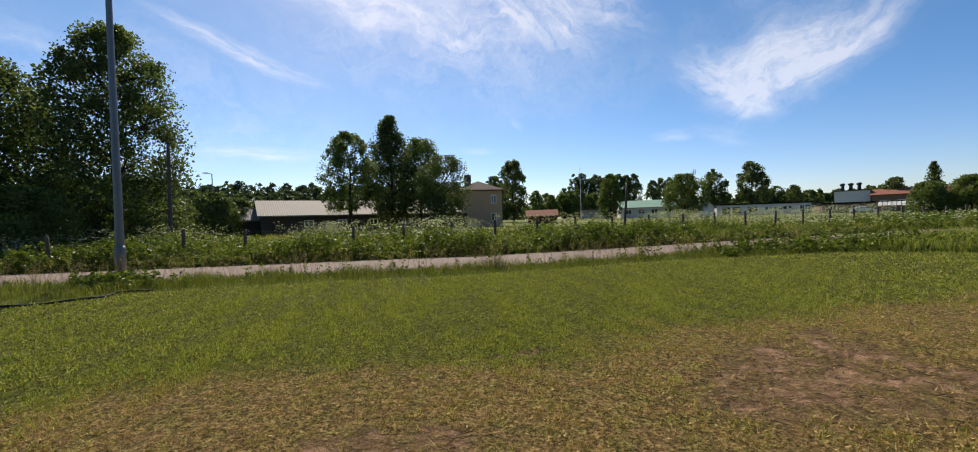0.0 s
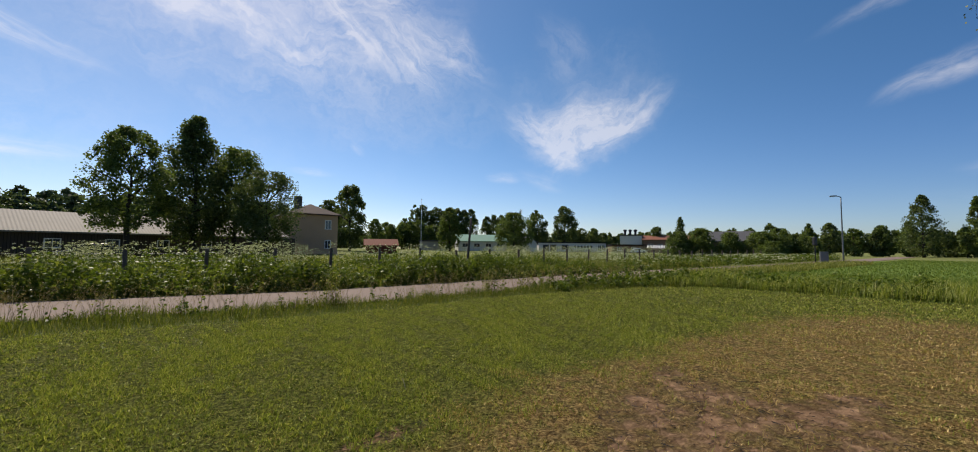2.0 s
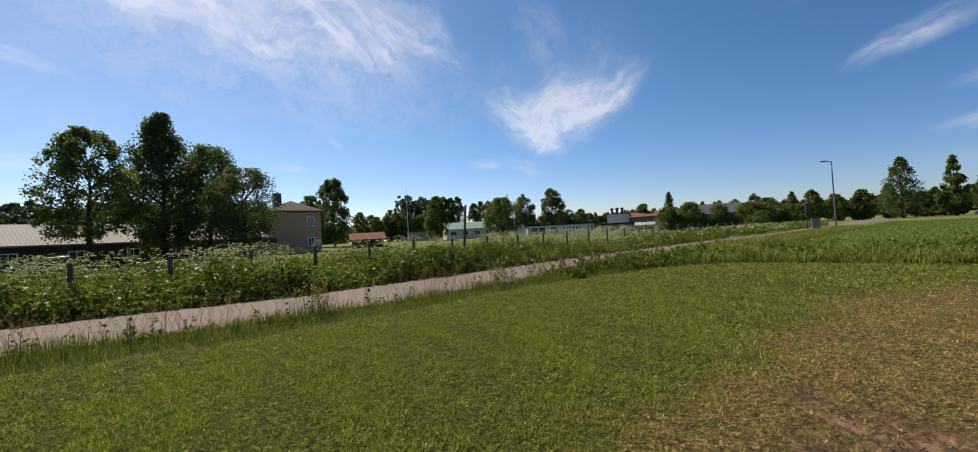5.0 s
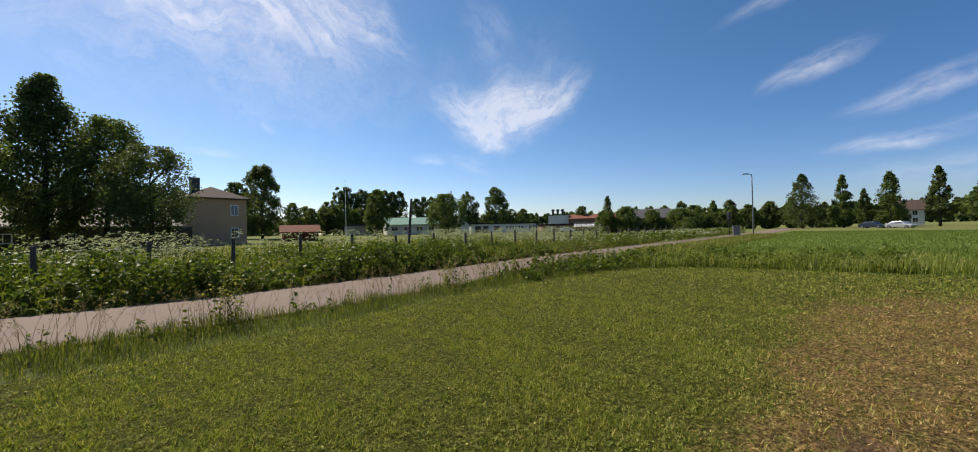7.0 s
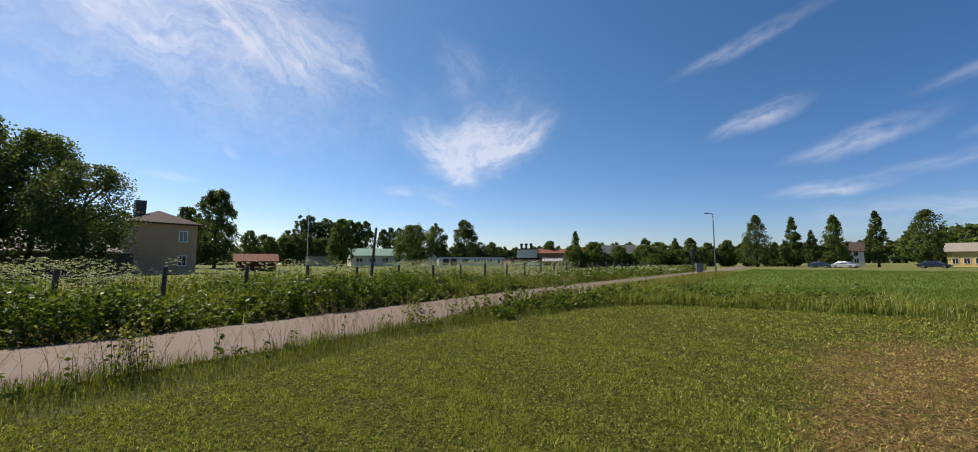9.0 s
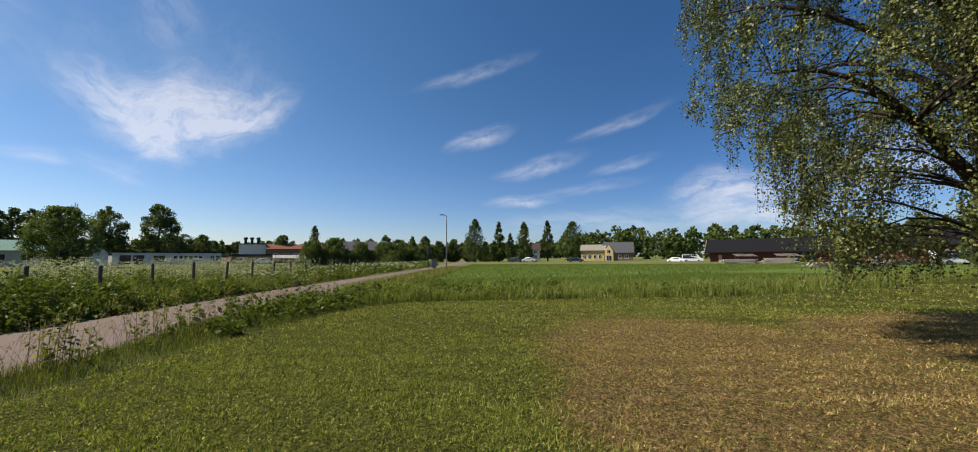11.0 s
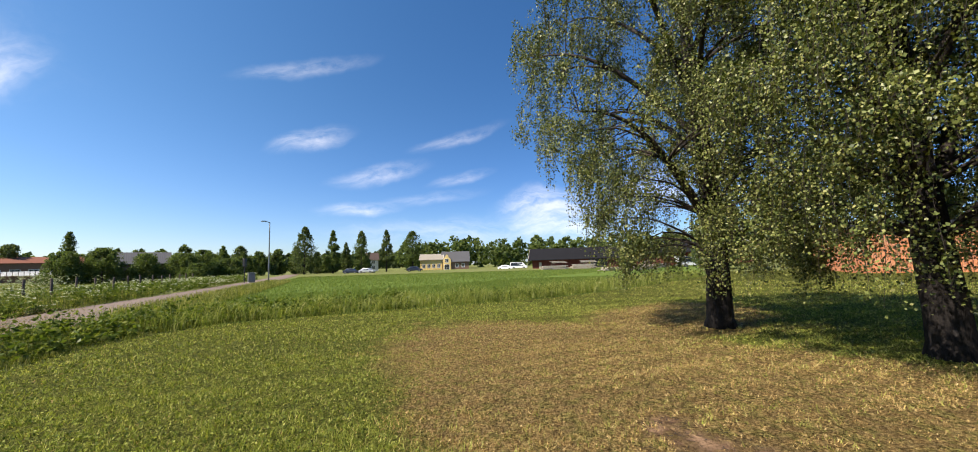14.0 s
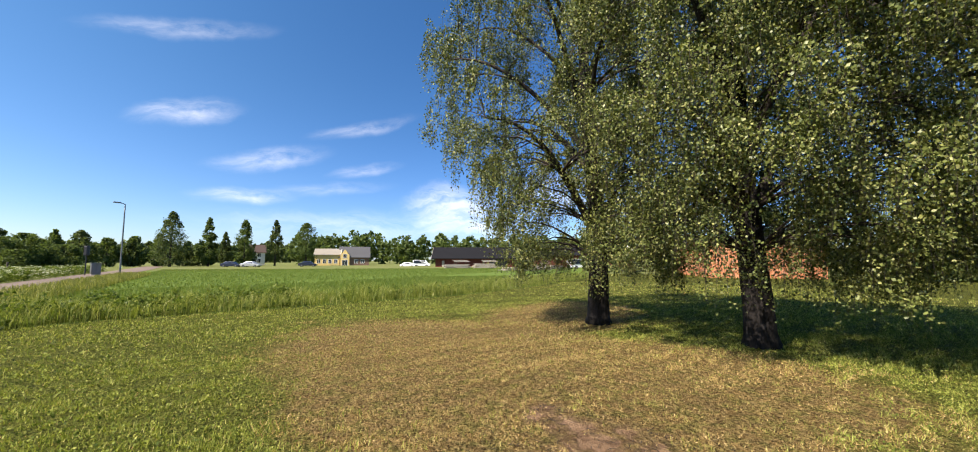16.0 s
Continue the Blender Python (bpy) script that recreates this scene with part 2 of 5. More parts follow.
def height(x, y):
    """The lie of the land: flat lawn, rising gently beyond the fence."""
    x, y = np.asarray(x, float), np.asarray(y, float)
    beyond = -0.475 * (x - 1.0) + 0.88 * (y - 13.6)
    return 1.15 * smoothstep(14, 95, beyond)


def z_at(x, y):
    return float(height(x, y))


def blades(pts, tall, wide, lean, r, bend=0.5):
    """Grass: each blade a bent strip of a quad's two triangles and a tip. Gives vertices and triangles."""
    n = len(pts)
    ang = r.uniform(0, 2 * np.pi, n)
    side = np.stack([np.cos(ang), np.sin(ang), np.zeros(n)], 1)
    la = ang + np.pi / 2 + r.normal(0, 0.6, n)
    ln = np.stack([np.cos(la), np.sin(la), np.zeros(n)], 1) * (np.asarray(lean) * r.uniform(0.2, 1.0, n) * tall)[:, None]
    up = np.array([0, 0, 1.0])
    mid = pts + up * (tall * 0.58)[:, None] + ln * (1 - bend) * 0.5
    tip = pts + up * (tall * (1 - 0.25 * np.asarray(lean)))[:, None] + ln
    hw = side * (np.asarray(wide) * 0.5 * np.ones(n))[:, None]
    v = np.stack([pts - hw, pts + hw, mid + hw * 0.75, mid - hw * 0.75, tip], 1).reshape(-1, 3)
    b = (np.arange(n) * 5)[:, None]
    f = np.concatenate([b + [0, 1, 2], b + [0, 2, 3], b + [3, 2, 4]], 0)
    return v, f


def leaves(pts, size, r, droop=0.0, ratio=0.75, outward=None):
    """Diamond leaves with a fold, at random turns. Gives vertices and quads."""
    n = len(pts)
    d = r.normal(size=(n, 3))
    if outward is not None:
        d += outward
    d[:, 2] -= droop
    d /= np.linalg.norm(d, axis=1)[:, None]
    e = np.cross(d, r.normal(size=(n, 3)))
    e /= np.linalg.norm(e, axis=1)[:, None] + 1e-9
    nn = np.cross(d, e)
    s = (size * r.uniform(0.65, 1.3, n))[:, None]
    v = np.stack([pts - d * s * 0.5, pts + e * s * 0.5 * ratio + nn * s * 0.1, pts + d * s * 0.5, pts - e * s * 0.5 * ratio + nn * s * 0.1], 1).reshape(-1, 3)
    f = (np.arange(n) * 4)[:, None] + np.array([0, 1, 2, 3])
    return v, f


def scatter(x0, x1, y0, y1, per_m2, r):
    n = int((x1 - x0) * (y1 - y0) * per_m2)
    return r.uniform(x0, x1, n), r.uniform(y0, y1, n)

# ---- ground ----
def ellipse(x, y, spot):
    """1 at the middle of a spot (x, y, length, width, turn), 0 at its rim."""
    cx, cy, a, b, t = spot
    c, s = math.cos(radians(t)), math.sin(radians(t))
    u, v = ((x - cx) * c + (y - cy) * s) / a, (-(x - cx) * s + (y - cy) * c) / b
    return 1 - np.sqrt(u * u + v * v)


BARE = [(1.05, 3.95, 1.15, 0.85, 40), (0.4, 3.35, 0.9, 0.5, 10), (1.75, 3.55, 0.75, 0.6, -20), (1.45, 4.9, 0.5, 0.2, 65), (2.5, 3.75, 0.5, 0.3, 10), (-1.6, 4.1, 0.42, 0.13, 30), (-2.3, 2.5, 0.7, 0.16, 5)]
DRY = [(5.6, 4.3, 4.6, 3.1, 35), (1.4, 3.6, 3.0, 2.2, 20), (-2.4, 2.4, 3.6, 1.5, 8), (9.6, 0.8, 4.0, 2.2, -40), (3.6, 1.5, 2.6, 2.2, 20), (3.6, 5.2, 2.3, 1.5, 20)]


def spot_mask(n, p, spots, soft, jag):
    """The same spots in a material, with ragged rims."""
    w1 = n.node("ShaderNodeTexNoise", {"Vector": p, "Scale": 1.7, "Detail": 6.0, "Roughness": 0.65}).outputs[1]
    w1 = n.add("ShaderNodeVectorMath", {0: n.add("ShaderNodeVectorMath", {0: w1, 1: (0.5, 0.5, 0.5)}, operation="SUBTRACT"), 3: jag}, operation="SCALE")
    q = n.add("ShaderNodeVectorMath", {0: p, 1: w1}, operation="ADD")
    best = None
    for cx, cy, a, b, t in spots:
        o = n.add("ShaderNodeVectorMath", {0: q, 1: (cx, cy, 0)}, operation="SUBTRACT")
        o = n.add("ShaderNodeVectorRotate", {"Vector": o, "Axis": (0, 0, 1), "Angle": radians(-t)}, rotation_type="AXIS_ANGLE")
        o = n.add("ShaderNodeVectorMath", {0: o, 1: (1 / a, 1 / b, 0.0)}, operation="MULTIPLY")
        ln = n.node("ShaderNodeVectorMath", {0: o}, operation="LENGTH").outputs["Value"]
        k = n.add("ShaderNodeMapRange", {0: ln, 1: 1.0, 2: 1.0 - soft, 3: 0.0, 4: 1.0})
        best = k if best is None else n.m("MAXIMUM", best, k)
    return best


def lawn_material():
    mat, n = material("lawn_turf")
    p = place(n)
    fine, mid, broad = n.noise(p, 45.0, 6.0, 0.75), n.noise(p, 5.0, 5.0, 0.6), n.noise(p, 0.5, 4.0, 0.6)
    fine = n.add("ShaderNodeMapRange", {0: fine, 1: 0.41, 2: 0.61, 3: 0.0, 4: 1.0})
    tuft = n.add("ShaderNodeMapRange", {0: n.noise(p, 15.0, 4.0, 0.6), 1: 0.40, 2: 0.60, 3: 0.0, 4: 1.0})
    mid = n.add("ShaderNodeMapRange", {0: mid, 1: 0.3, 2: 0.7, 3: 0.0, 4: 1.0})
    # shade in the gaps between tufts, multiplied into the turf colours
    gap_shade = n.ramp(tuft, [(0.0, (0.56, 0.57, 0.58)), (1.0, (1.0, 0.99, 0.94))])
    # dark ends of green and straw: soil and thatch, plus painted shade between blades
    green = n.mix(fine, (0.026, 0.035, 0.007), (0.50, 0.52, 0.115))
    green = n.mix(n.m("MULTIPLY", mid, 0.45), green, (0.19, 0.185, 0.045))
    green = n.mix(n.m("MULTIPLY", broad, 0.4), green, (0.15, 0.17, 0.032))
    green = n.mix(1.0, green, gap_shade, "MULTIPLY")
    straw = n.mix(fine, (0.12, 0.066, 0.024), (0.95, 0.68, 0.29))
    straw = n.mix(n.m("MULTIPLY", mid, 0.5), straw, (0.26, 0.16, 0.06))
    straw = n.mix(1.0, straw, gap_shade, "MULTIPLY")
    clod = n.add("ShaderNodeMapRange", {0: n.noise(p, 6.0, 9.0, 0.68, 0.6), 1: 0.36, 2: 0.66, 3: 0.0, 4: 1.0})
    soil = n.mix(clod, (0.080, 0.045, 0.024), (0.37, 0.235, 0.140))
    soil = n.mix(n.m("MULTIPLY", n.noise(p, 1.6, 5.0, 0.6), 0.6), soil, (0.19, 0.115, 0.068))
    dry, bare = spot_mask(n, p, DRY, 0.22, 0.9), spot_mask(n, p, BARE, 0.32, 1.0)
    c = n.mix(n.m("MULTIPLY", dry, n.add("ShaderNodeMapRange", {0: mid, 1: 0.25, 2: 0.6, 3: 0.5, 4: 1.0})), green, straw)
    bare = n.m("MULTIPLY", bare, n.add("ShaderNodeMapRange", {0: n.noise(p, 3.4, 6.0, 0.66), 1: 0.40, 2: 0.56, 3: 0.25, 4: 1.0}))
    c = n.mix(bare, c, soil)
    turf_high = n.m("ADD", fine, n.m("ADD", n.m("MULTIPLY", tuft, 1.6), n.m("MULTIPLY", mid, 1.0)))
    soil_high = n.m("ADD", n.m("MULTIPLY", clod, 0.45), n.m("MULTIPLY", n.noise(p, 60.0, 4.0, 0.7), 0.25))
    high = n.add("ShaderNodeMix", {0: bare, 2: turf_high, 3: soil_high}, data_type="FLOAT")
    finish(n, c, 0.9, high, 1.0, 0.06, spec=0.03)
    return mat


def meadow_material(name, dark, light, dry):
    mat, n = material(name)
    p = place(n)
    fine, mid, broad = n.noise(p, 30.0, 5.0, 0.7), n.noise(p, 2.0, 5.0, 0.6), n.noise(p, 0.12, 4.0)
    c = n.mix(fine, dark, light)
    c = n.mix(n.m("MULTIPLY", mid, 0.6), c, tuple((a + b) / 2 for a, b in zip(dark, light)))
    c = n.mix(n.m("MULTIPLY", broad, 0.5), c, dry)
    finish(n, c, 0.9, fine, 1.0, 0.08, spec=0.03)
    return mat


def lane_material():
    mat, n = material("lane_asphalt")
    p = place(n)
    grit, mid = n.noise(p, 220.0, 3.0, 0.7), n.noise(p, 1.6, 5.0, 0.6)
    c = n.mix(grit, (0.095, 0.072, 0.057), (0.23, 0.175, 0.14))
    c = n.mix(n.m("MULTIPLY", mid, 0.6), c, (0.19, 0.142, 0.112))
    finish(n, c, 0.9, grit, 0.5, 0.006, spec=0.2)
    return mat


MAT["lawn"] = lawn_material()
MAT["meadow"] = meadow_material("meadow_ground", (0.06, 0.085, 0.02), (0.16, 0.19, 0.06), (0.25, 0.23, 0.10))
MAT["crop"] = meadow_material("crop_ground", (0.075, 0.122, 0.024), (0.155, 0.215, 0.045), (0.12, 0.165, 0.036))
MAT["lane"] = lane_material()
MAT["verge"] = meadow_material("verge_ground", (0.04, 0.06, 0.015), (0.12, 0.15, 0.04), (0.10, 0.11, 0.035))


def sheet(name, xs, ys, mat, lift, label, keep=None, category="ground"):
    X, Y = np.meshgrid(xs, ys)
    Z = height(X, Y) + lift
    nx, ny = len(xs), len(ys)
    v = np.stack([X.ravel(), Y.ravel(), Z.ravel()], 1)
    i = (np.arange(ny - 1)[:, None] * nx + np.arange(nx - 1)[None]).ravel()
    f = np.stack([i, i + 1, i + nx + 1, i + nx], 1)
    ob = new(name, mesh_data(name, v, f, mat, True))
    return tagged(ob, label, category, kind="structure")


far = np.array([-3000, -1500, -800, -500, -350, -250, -180])
axis = np.concatenate([far, np.arange(-130, 131, 2.5), -far[::-1]])
sheet("ground", axis, axis, MAT["meadow"], -0.03, "flat summer meadow reaching out to the wooded horizon")


def ribbon(name, line, left, right, mat, lift, label, category, kind="structure", cross=9, bulge=0.0):
    """A strip of ground along a line, between two offsets."""
    t = np.gradient(line, axis=0)
    t /= np.linalg.norm(t, axis=1)[:, None]
    nrm = np.stack([-t[:, 1], t[:, 0]], 1)
    rows = []
    for k in np.linspace(0, 1, cross):
        wob = 0.06 * np.sin(np.arange(len(line)) * 0.9 + k * 3) if k in (0, 1) else 0
        off = (right + (left - right) * k + wob)
        q = line + nrm * (off * np.ones(len(line)))[:, None]
        rows.append(np.column_stack([q, height(q[:, 0], q[:, 1]) + lift + bulge * math.sin(math.pi * k)]))
    v = np.concatenate(rows)
    m = len(line)
    i = (np.arange(cross - 1)[:, None] * m + np.arange(m - 1)[None]).ravel()
    f = np.stack([i, i + 1, i + m + 1, i + m], 1)
    return tagged(new(name, mesh_data(name, v, f, mat, True)), label, category, kind=kind)


ribbon("lane", LANE_LINE, 1.75, -1.95, MAT["lane"], 0.012, "narrow pinkish grey asphalt cycle path with grassy edges", "path", bulge=0.03)

# mown lawn: strips from its edge inwards
inner = np.column_stack([np.interp(np.linspace(0, 1, len(LAWN_LINE)), [0, 0.3, 0.7, 1], [-40, -12, 12, 34]), np.full(len(LAWN_LINE), -34.0)])
rows = [LAWN_LINE * (1 - k) + inner * k for k in np.linspace(0, 1, 90) ** 1.3]
v = np.concatenate([np.column_stack([q, height(q[:, 0], q[:, 1]) + 0.01]) for q in rows])
m = len(LAWN_LINE)
i = (np.arange(89)[:, None] * m + np.arange(m - 1)[None]).ravel()
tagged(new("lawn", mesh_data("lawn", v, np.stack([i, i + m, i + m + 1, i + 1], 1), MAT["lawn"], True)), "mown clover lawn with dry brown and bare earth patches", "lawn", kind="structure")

# sown field beyond the lawn
east = LAWN_LINE[(LAWN_LINE[:, 0] > 9.4)]
out = np.column_stack([np.linspace(62, 75, len(east)), np.linspace(41, -30, len(east))])
rows = [east * (1 - k) + out * k for k in np.linspace(0, 1, 60)]
v = np.concatenate([np.column_stack([q, height(q[:, 0], q[:, 1]) + 0.015]) for q in rows])
m = len(east)
i = (np.arange(59)[:, None] * m + np.arange(m - 1)[None]).ravel()
tagged(new("field", mesh_data("field", v, np.stack([i, i + 1, i + m + 1, i + m], 1), MAT["crop"], True)), "level field of young green crop", "field", kind="structure")

# ---- trees ----
def bark_material(name, dark, light, white=None):
    mat, n = material(name)
    p = place(n)
    ridge = n.add("ShaderNodeVectorMath", {0: p, 1: (1.0, 1.0, 0.22)}, operation="MULTIPLY")
    fur = n.noise(ridge, 16.0, 6.0, 0.7, 0.8)
    c = n.mix(n.ramp(fur, [(0.35, (0, 0, 0)), (0.65, (1, 1, 1))]), dark, light)
    if white:
        c = n.mix(n.ramp(n.noise(p, 2.2, 5.0, 0.65), [(0.64, (0, 0, 0)), (0.74, (1, 1, 1))]), c, white)
    finish(n, c, 0.9, fur, 1.0, 0.05, spec=0.2)
    return mat


MAT["bark"] = bark_material("dark_birch_bark", (0.006, 0.005, 0.0045), (0.030, 0.025, 0.022), (0.12, 0.105, 0.095))
MAT["twig"] = plain("twig_bark", (0.034, 0.025, 0.019), 0.85, 0.3, 8.0)
MAT["birch_leaf"] = leafy("birch_leaf", (0.028, 0.048, 0.011), (0.215, 0.240, 0.066), 0.15, (0.38, 0.37, 0.14), 0.42, 0.22)
MAT["far_leaf"] = leafy("far_leaf", (0.055, 0.085, 0.026), (0.15, 0.19, 0.062), 0.42)
MAT["dark_leaf"] = leafy("dark_leaf", (0.045, 0.070, 0.028), (0.135, 0.165, 0.065), 0.44)
# far hill: distance haze painted into a paler, bluer leaf colour
MAT["hazy_hill_leaf"] = leafy("hazy_hill_leaf", (0.055, 0.080, 0.042), (0.10, 0.130, 0.070), 0.3)
MAT["pale_leaf"] = leafy("pale_leaf", (0.07, 0.10, 0.035), (0.14, 0.17, 0.065), 0.3)


def strands(polys, r0, r1, sides=3):
    """Thin tubes along many polylines (N, K, 3) at once. Gives vertices and quads."""
    n, k, _ = polys.shape
    d = np.gradient(polys, axis=1)
    d /= np.linalg.norm(d, axis=2)[..., None] + 1e-9
    a = np.cross(d, np.array([0.3, 0.2, 0.93]))
    a /= np.linalg.norm(a, axis=2)[..., None] + 1e-9
    b = np.cross(d, a)
    rad = (np.asarray(r0)[:, None] * (1 - np.linspace(0, 1, k))[None] + np.asarray(r1)[:, None] * np.linspace(0, 1, k)[None])[..., None]
    ring = np.stack([polys + (a * math.cos(t) + b * math.sin(t)) * rad for t in 2 * np.pi * np.arange(sides) / sides], 2)
    v = ring.reshape(-1, 3)
    base = (np.arange(n)[:, None] * k + np.arange(k - 1)[None]).ravel() * sides
    f = np.concatenate([np.stack([base + j, base + (j + 1) % sides, base + sides + (j + 1) % sides, base + sides + j], 1) for j in range(sides)])
    return v, f


def birch(x, y, tall, spread, skirt, seed, label, trunk_r=0.27, clusters=130, each=20, per_twig=44, leaf=0.07, limbs=13, clear=1.9, lean=(0.0, 0.0), forks=()):
    """A weeping birch: furrowed trunk, steep limbs, branches out to clusters of hanging twigs set with leaves.
    spread gives (height, radius) of the crown, skirt (radius, height) of its lower rim."""
    r = np.random.default_rng(seed)
    root = thing("birch_tree", (x, y, z_at(x, y)), label, "tree", "birches on the lawn")
    hs = np.linspace(0, 1, 15)
    spine = np.stack([lean[0] * hs ** 1.5 * tall + 0.10 * np.sin(hs * 7 + seed), lean[1] * hs ** 1.5 * tall + 0.10 * np.cos(hs * 5 + seed) - 0.10 * math.cos(seed), hs * tall * 0.93], 1)
    spine[:, 0] -= spine[0, 0]
    rad = trunk_r * (1 - hs) ** 0.75 + 0.015
    rad[0] *= 1.35
    rad[1] *= 1.02
    bm = bmesh.new()
    pts = [Vector(p) for p in spine]
    pts.insert(1, Vector(spine[0] + (spine[1] - spine[0]) * 0.28))
    pts[0].z -= 0.08
    rr = list(rad)
    rr.insert(1, trunk_r * 1.08)
    tube(bm, pts, rr, 16)
    for vert in bm.verts:
        a = math.atan2(vert.co.y, vert.co.x)
        k = 1 + 0.05 * math.sin(a * 5 + seed) + 0.04 * math.sin(a * 9 + vert.co.z * 3)
        c = Vector((np.interp(vert.co.z, spine[:, 2], spine[:, 0]), np.interp(vert.co.z, spine[:, 2], spine[:, 1]), vert.co.z))
        vert.co = c + (vert.co - c) * k
    part("trunk", bm, MAT["bark"], root, "dark furrowed birch bark with pale flecks")
    ez, er = np.array(spread).T
    sr, sz = np.array(skirt).T
    # limbs rise steeply and bend outwards
    s = np.linspace(0, 1, 11)
    lines, thick = [], []
    for j in range(limbs):
        f = (j + 0.3) / limbs
        h = clear + (tall * 0.72 - clear) * f
        az = forks[j] if j < len(forks) else j * 2.4 + seed + r.normal(0, 0.25)
        end = min(tall - 0.3, h + r.uniform(2.4, 3.6) * (1 - 0.3 * f))
        ln = np.interp(end, ez, er) * r.uniform(0.72, 0.92)
        start = np.array([np.interp(h, spine[:, 2], spine[:, 0]), np.interp(h, spine[:, 2], spine[:, 1]), h])
        side = 0.16 * np.sin(s * 5 + r.uniform(0, 6)) * s
        out = ln * s ** 1.12
        up = (end - h) * np.sin(s * 1.65) / math.sin(1.65)
        lines.append(start + np.stack([np.cos(az) * out - np.sin(az) * side, np.sin(az) * out + np.cos(az) * side, up], 1))
        thick.append(trunk_r * 0.48 * (1 - 0.6 * f))
    # clusters of twigs, more of them towards the rim
    centres = []
    for _ in range(6000):
        if len(centres) >= clusters:
            break
        z = r.uniform(sz.min() + 0.7, tall)
        big = np.interp(z, ez, er)
        q = big * (r.uniform(0.62, 0.97) if r.uniform() < 0.72 else r.uniform(0.15, 0.65))
        if z < np.interp(q, sr, sz) + 0.55:
            continue
        az = r.uniform(0, 2 * np.pi)
        c = np.array([math.cos(az) * q, math.sin(az) * q, z])
        if centres and np.min(np.linalg.norm(np.array(centres) - c, axis=1)) < 0.58:
            continue
        centres.append(c)
    # a branch to each, from the nearest wood lower down
    wood_pts = np.concatenate([ln[3:] for ln in lines] + [spine[2:]])
    girth = np.concatenate([th * (1 - 0.85 * s[3:]) for th in thick] + [rad[2:] * 0.5])
    for c in centres:
        d = np.linalg.norm(wood_pts - c, axis=1) + 2.5 * np.clip(wood_pts[:, 2] - c[2] + 0.15, 0, None)
        k = int(np.argmin(d))
        a = wood_pts[k]
        bow = np.array([0, 0, 0.28 * np.linalg.norm(c - a)])
        lines.append(a + (c - a) * s[:, None] + bow * (s * (1 - s) * 2.2)[:, None] + r.normal(0, 0.02, (11, 3)) * s[:, None])
        thick.append(min(0.03, max(0.008, girth[k] * 0.6)))
    v, f = strands(np.array(lines), np.array(thick), np.array(thick) * 0.15 + 0.002, 6)
    part("limb", mesh_data("limb", v, f, MAT["twig"], True), None, root, "dark slender limbs of the birch")
    # hanging twigs
    c = np.repeat(np.array(centres), each, 0)
    n = len(c)
    size = np.repeat(r.uniform(0.75, 1.25, len(centres)), each)
    starts = c + r.normal(0, 0.20, (n, 3)) * size[:, None] * np.array([1, 1, 0.75])
    q = np.hypot(starts[:, 0], starts[:, 1])
    low = np.interp(q, sr, sz) + np.abs(r.normal(0, 0.40, n))
    rim = np.hypot(c[:, 0], c[:, 1]) / np.interp(c[:, 2], ez, er)
    hang = np.repeat(r.uniform(0.4, 1.9, len(centres)), each) * np.where(rim > 0.85, 0.75, 1.0) * r.uniform(0.45, 1.05, n)
    hang = np.clip(np.minimum(hang, starts[:, 2] - low), 0.22, None)
    k = np.linspace(0, 1, 6)
    az = np.arctan2(starts[:, 1], starts[:, 0]) + r.normal(0, 1.0, n)
    drift = np.stack([np.cos(az), np.sin(az)], 1) * (0.06 + hang * 0.13)[:, None]
    tw = np.empty((n, 6, 3))
    tw[:, :, :2] = starts[:, None, :2] + drift[:, None] * (1 - (1 - k) ** 2)[None, :, None] + r.normal(0, 0.02, (n, 6, 2)) * k[None, :, None]
    tw[:, :, 2] = starts[:, None, 2] + 0.10 * np.sin(k * 3.1)[None] - hang[:, None] * (k ** 1.3)[None]
    v, f = strands(tw, np.full(n, 0.0035), np.full(n, 0.0015), 3)
    part("twig", mesh_data("twig", v, f, MAT["twig"]), None, root, "thin hanging brown twigs")
    u = r.uniform(0.0, 1.0, (n, per_twig)) * 5
    i0 = np.minimum(4, u.astype(int))
    rows = np.arange(n)[:, None]
    p = tw[rows, i0] + (tw[rows, i0 + 1] - tw[rows, i0]) * (u - i0)[..., None]
    keep = r.uniform(size=(n, per_twig)) < np.clip(0.25 + hang / 1.6, 0.3, 1.0)[:, None]
    p = p[keep] + r.normal(0, 0.05, (keep.sum(), 3))
    v, f = leaves(p, leaf, r, droop=0.8, ratio=0.8)
    part("crown", mesh_data("crown", v, f, MAT["birch_leaf"]), None, root, "small glossy green birch leaves on drooping twigs")
    return root


PROFILE = {
    "oval": lambda h: np.sqrt(np.clip(1 - (1.75 * h - 0.72) ** 2 * 0.95, 0, 1)) * (1.05 - 0.2 * h),
    "spire": lambda h: np.clip((1 - h) ** 0.75 * (0.35 + 1.9 * np.minimum(h, 0.28) / 0.28 * 0.5), 0, 1),
    "column": lambda h: np.sqrt(np.clip(1 - np.abs(h) ** 3.2, 0, 1)) * (0.8 + 0.2 * np.sin(3 * h)),
    "round": lambda h: np.sqrt(np.clip(1 - (2 * h - 1) ** 2, 0, 1)),
}


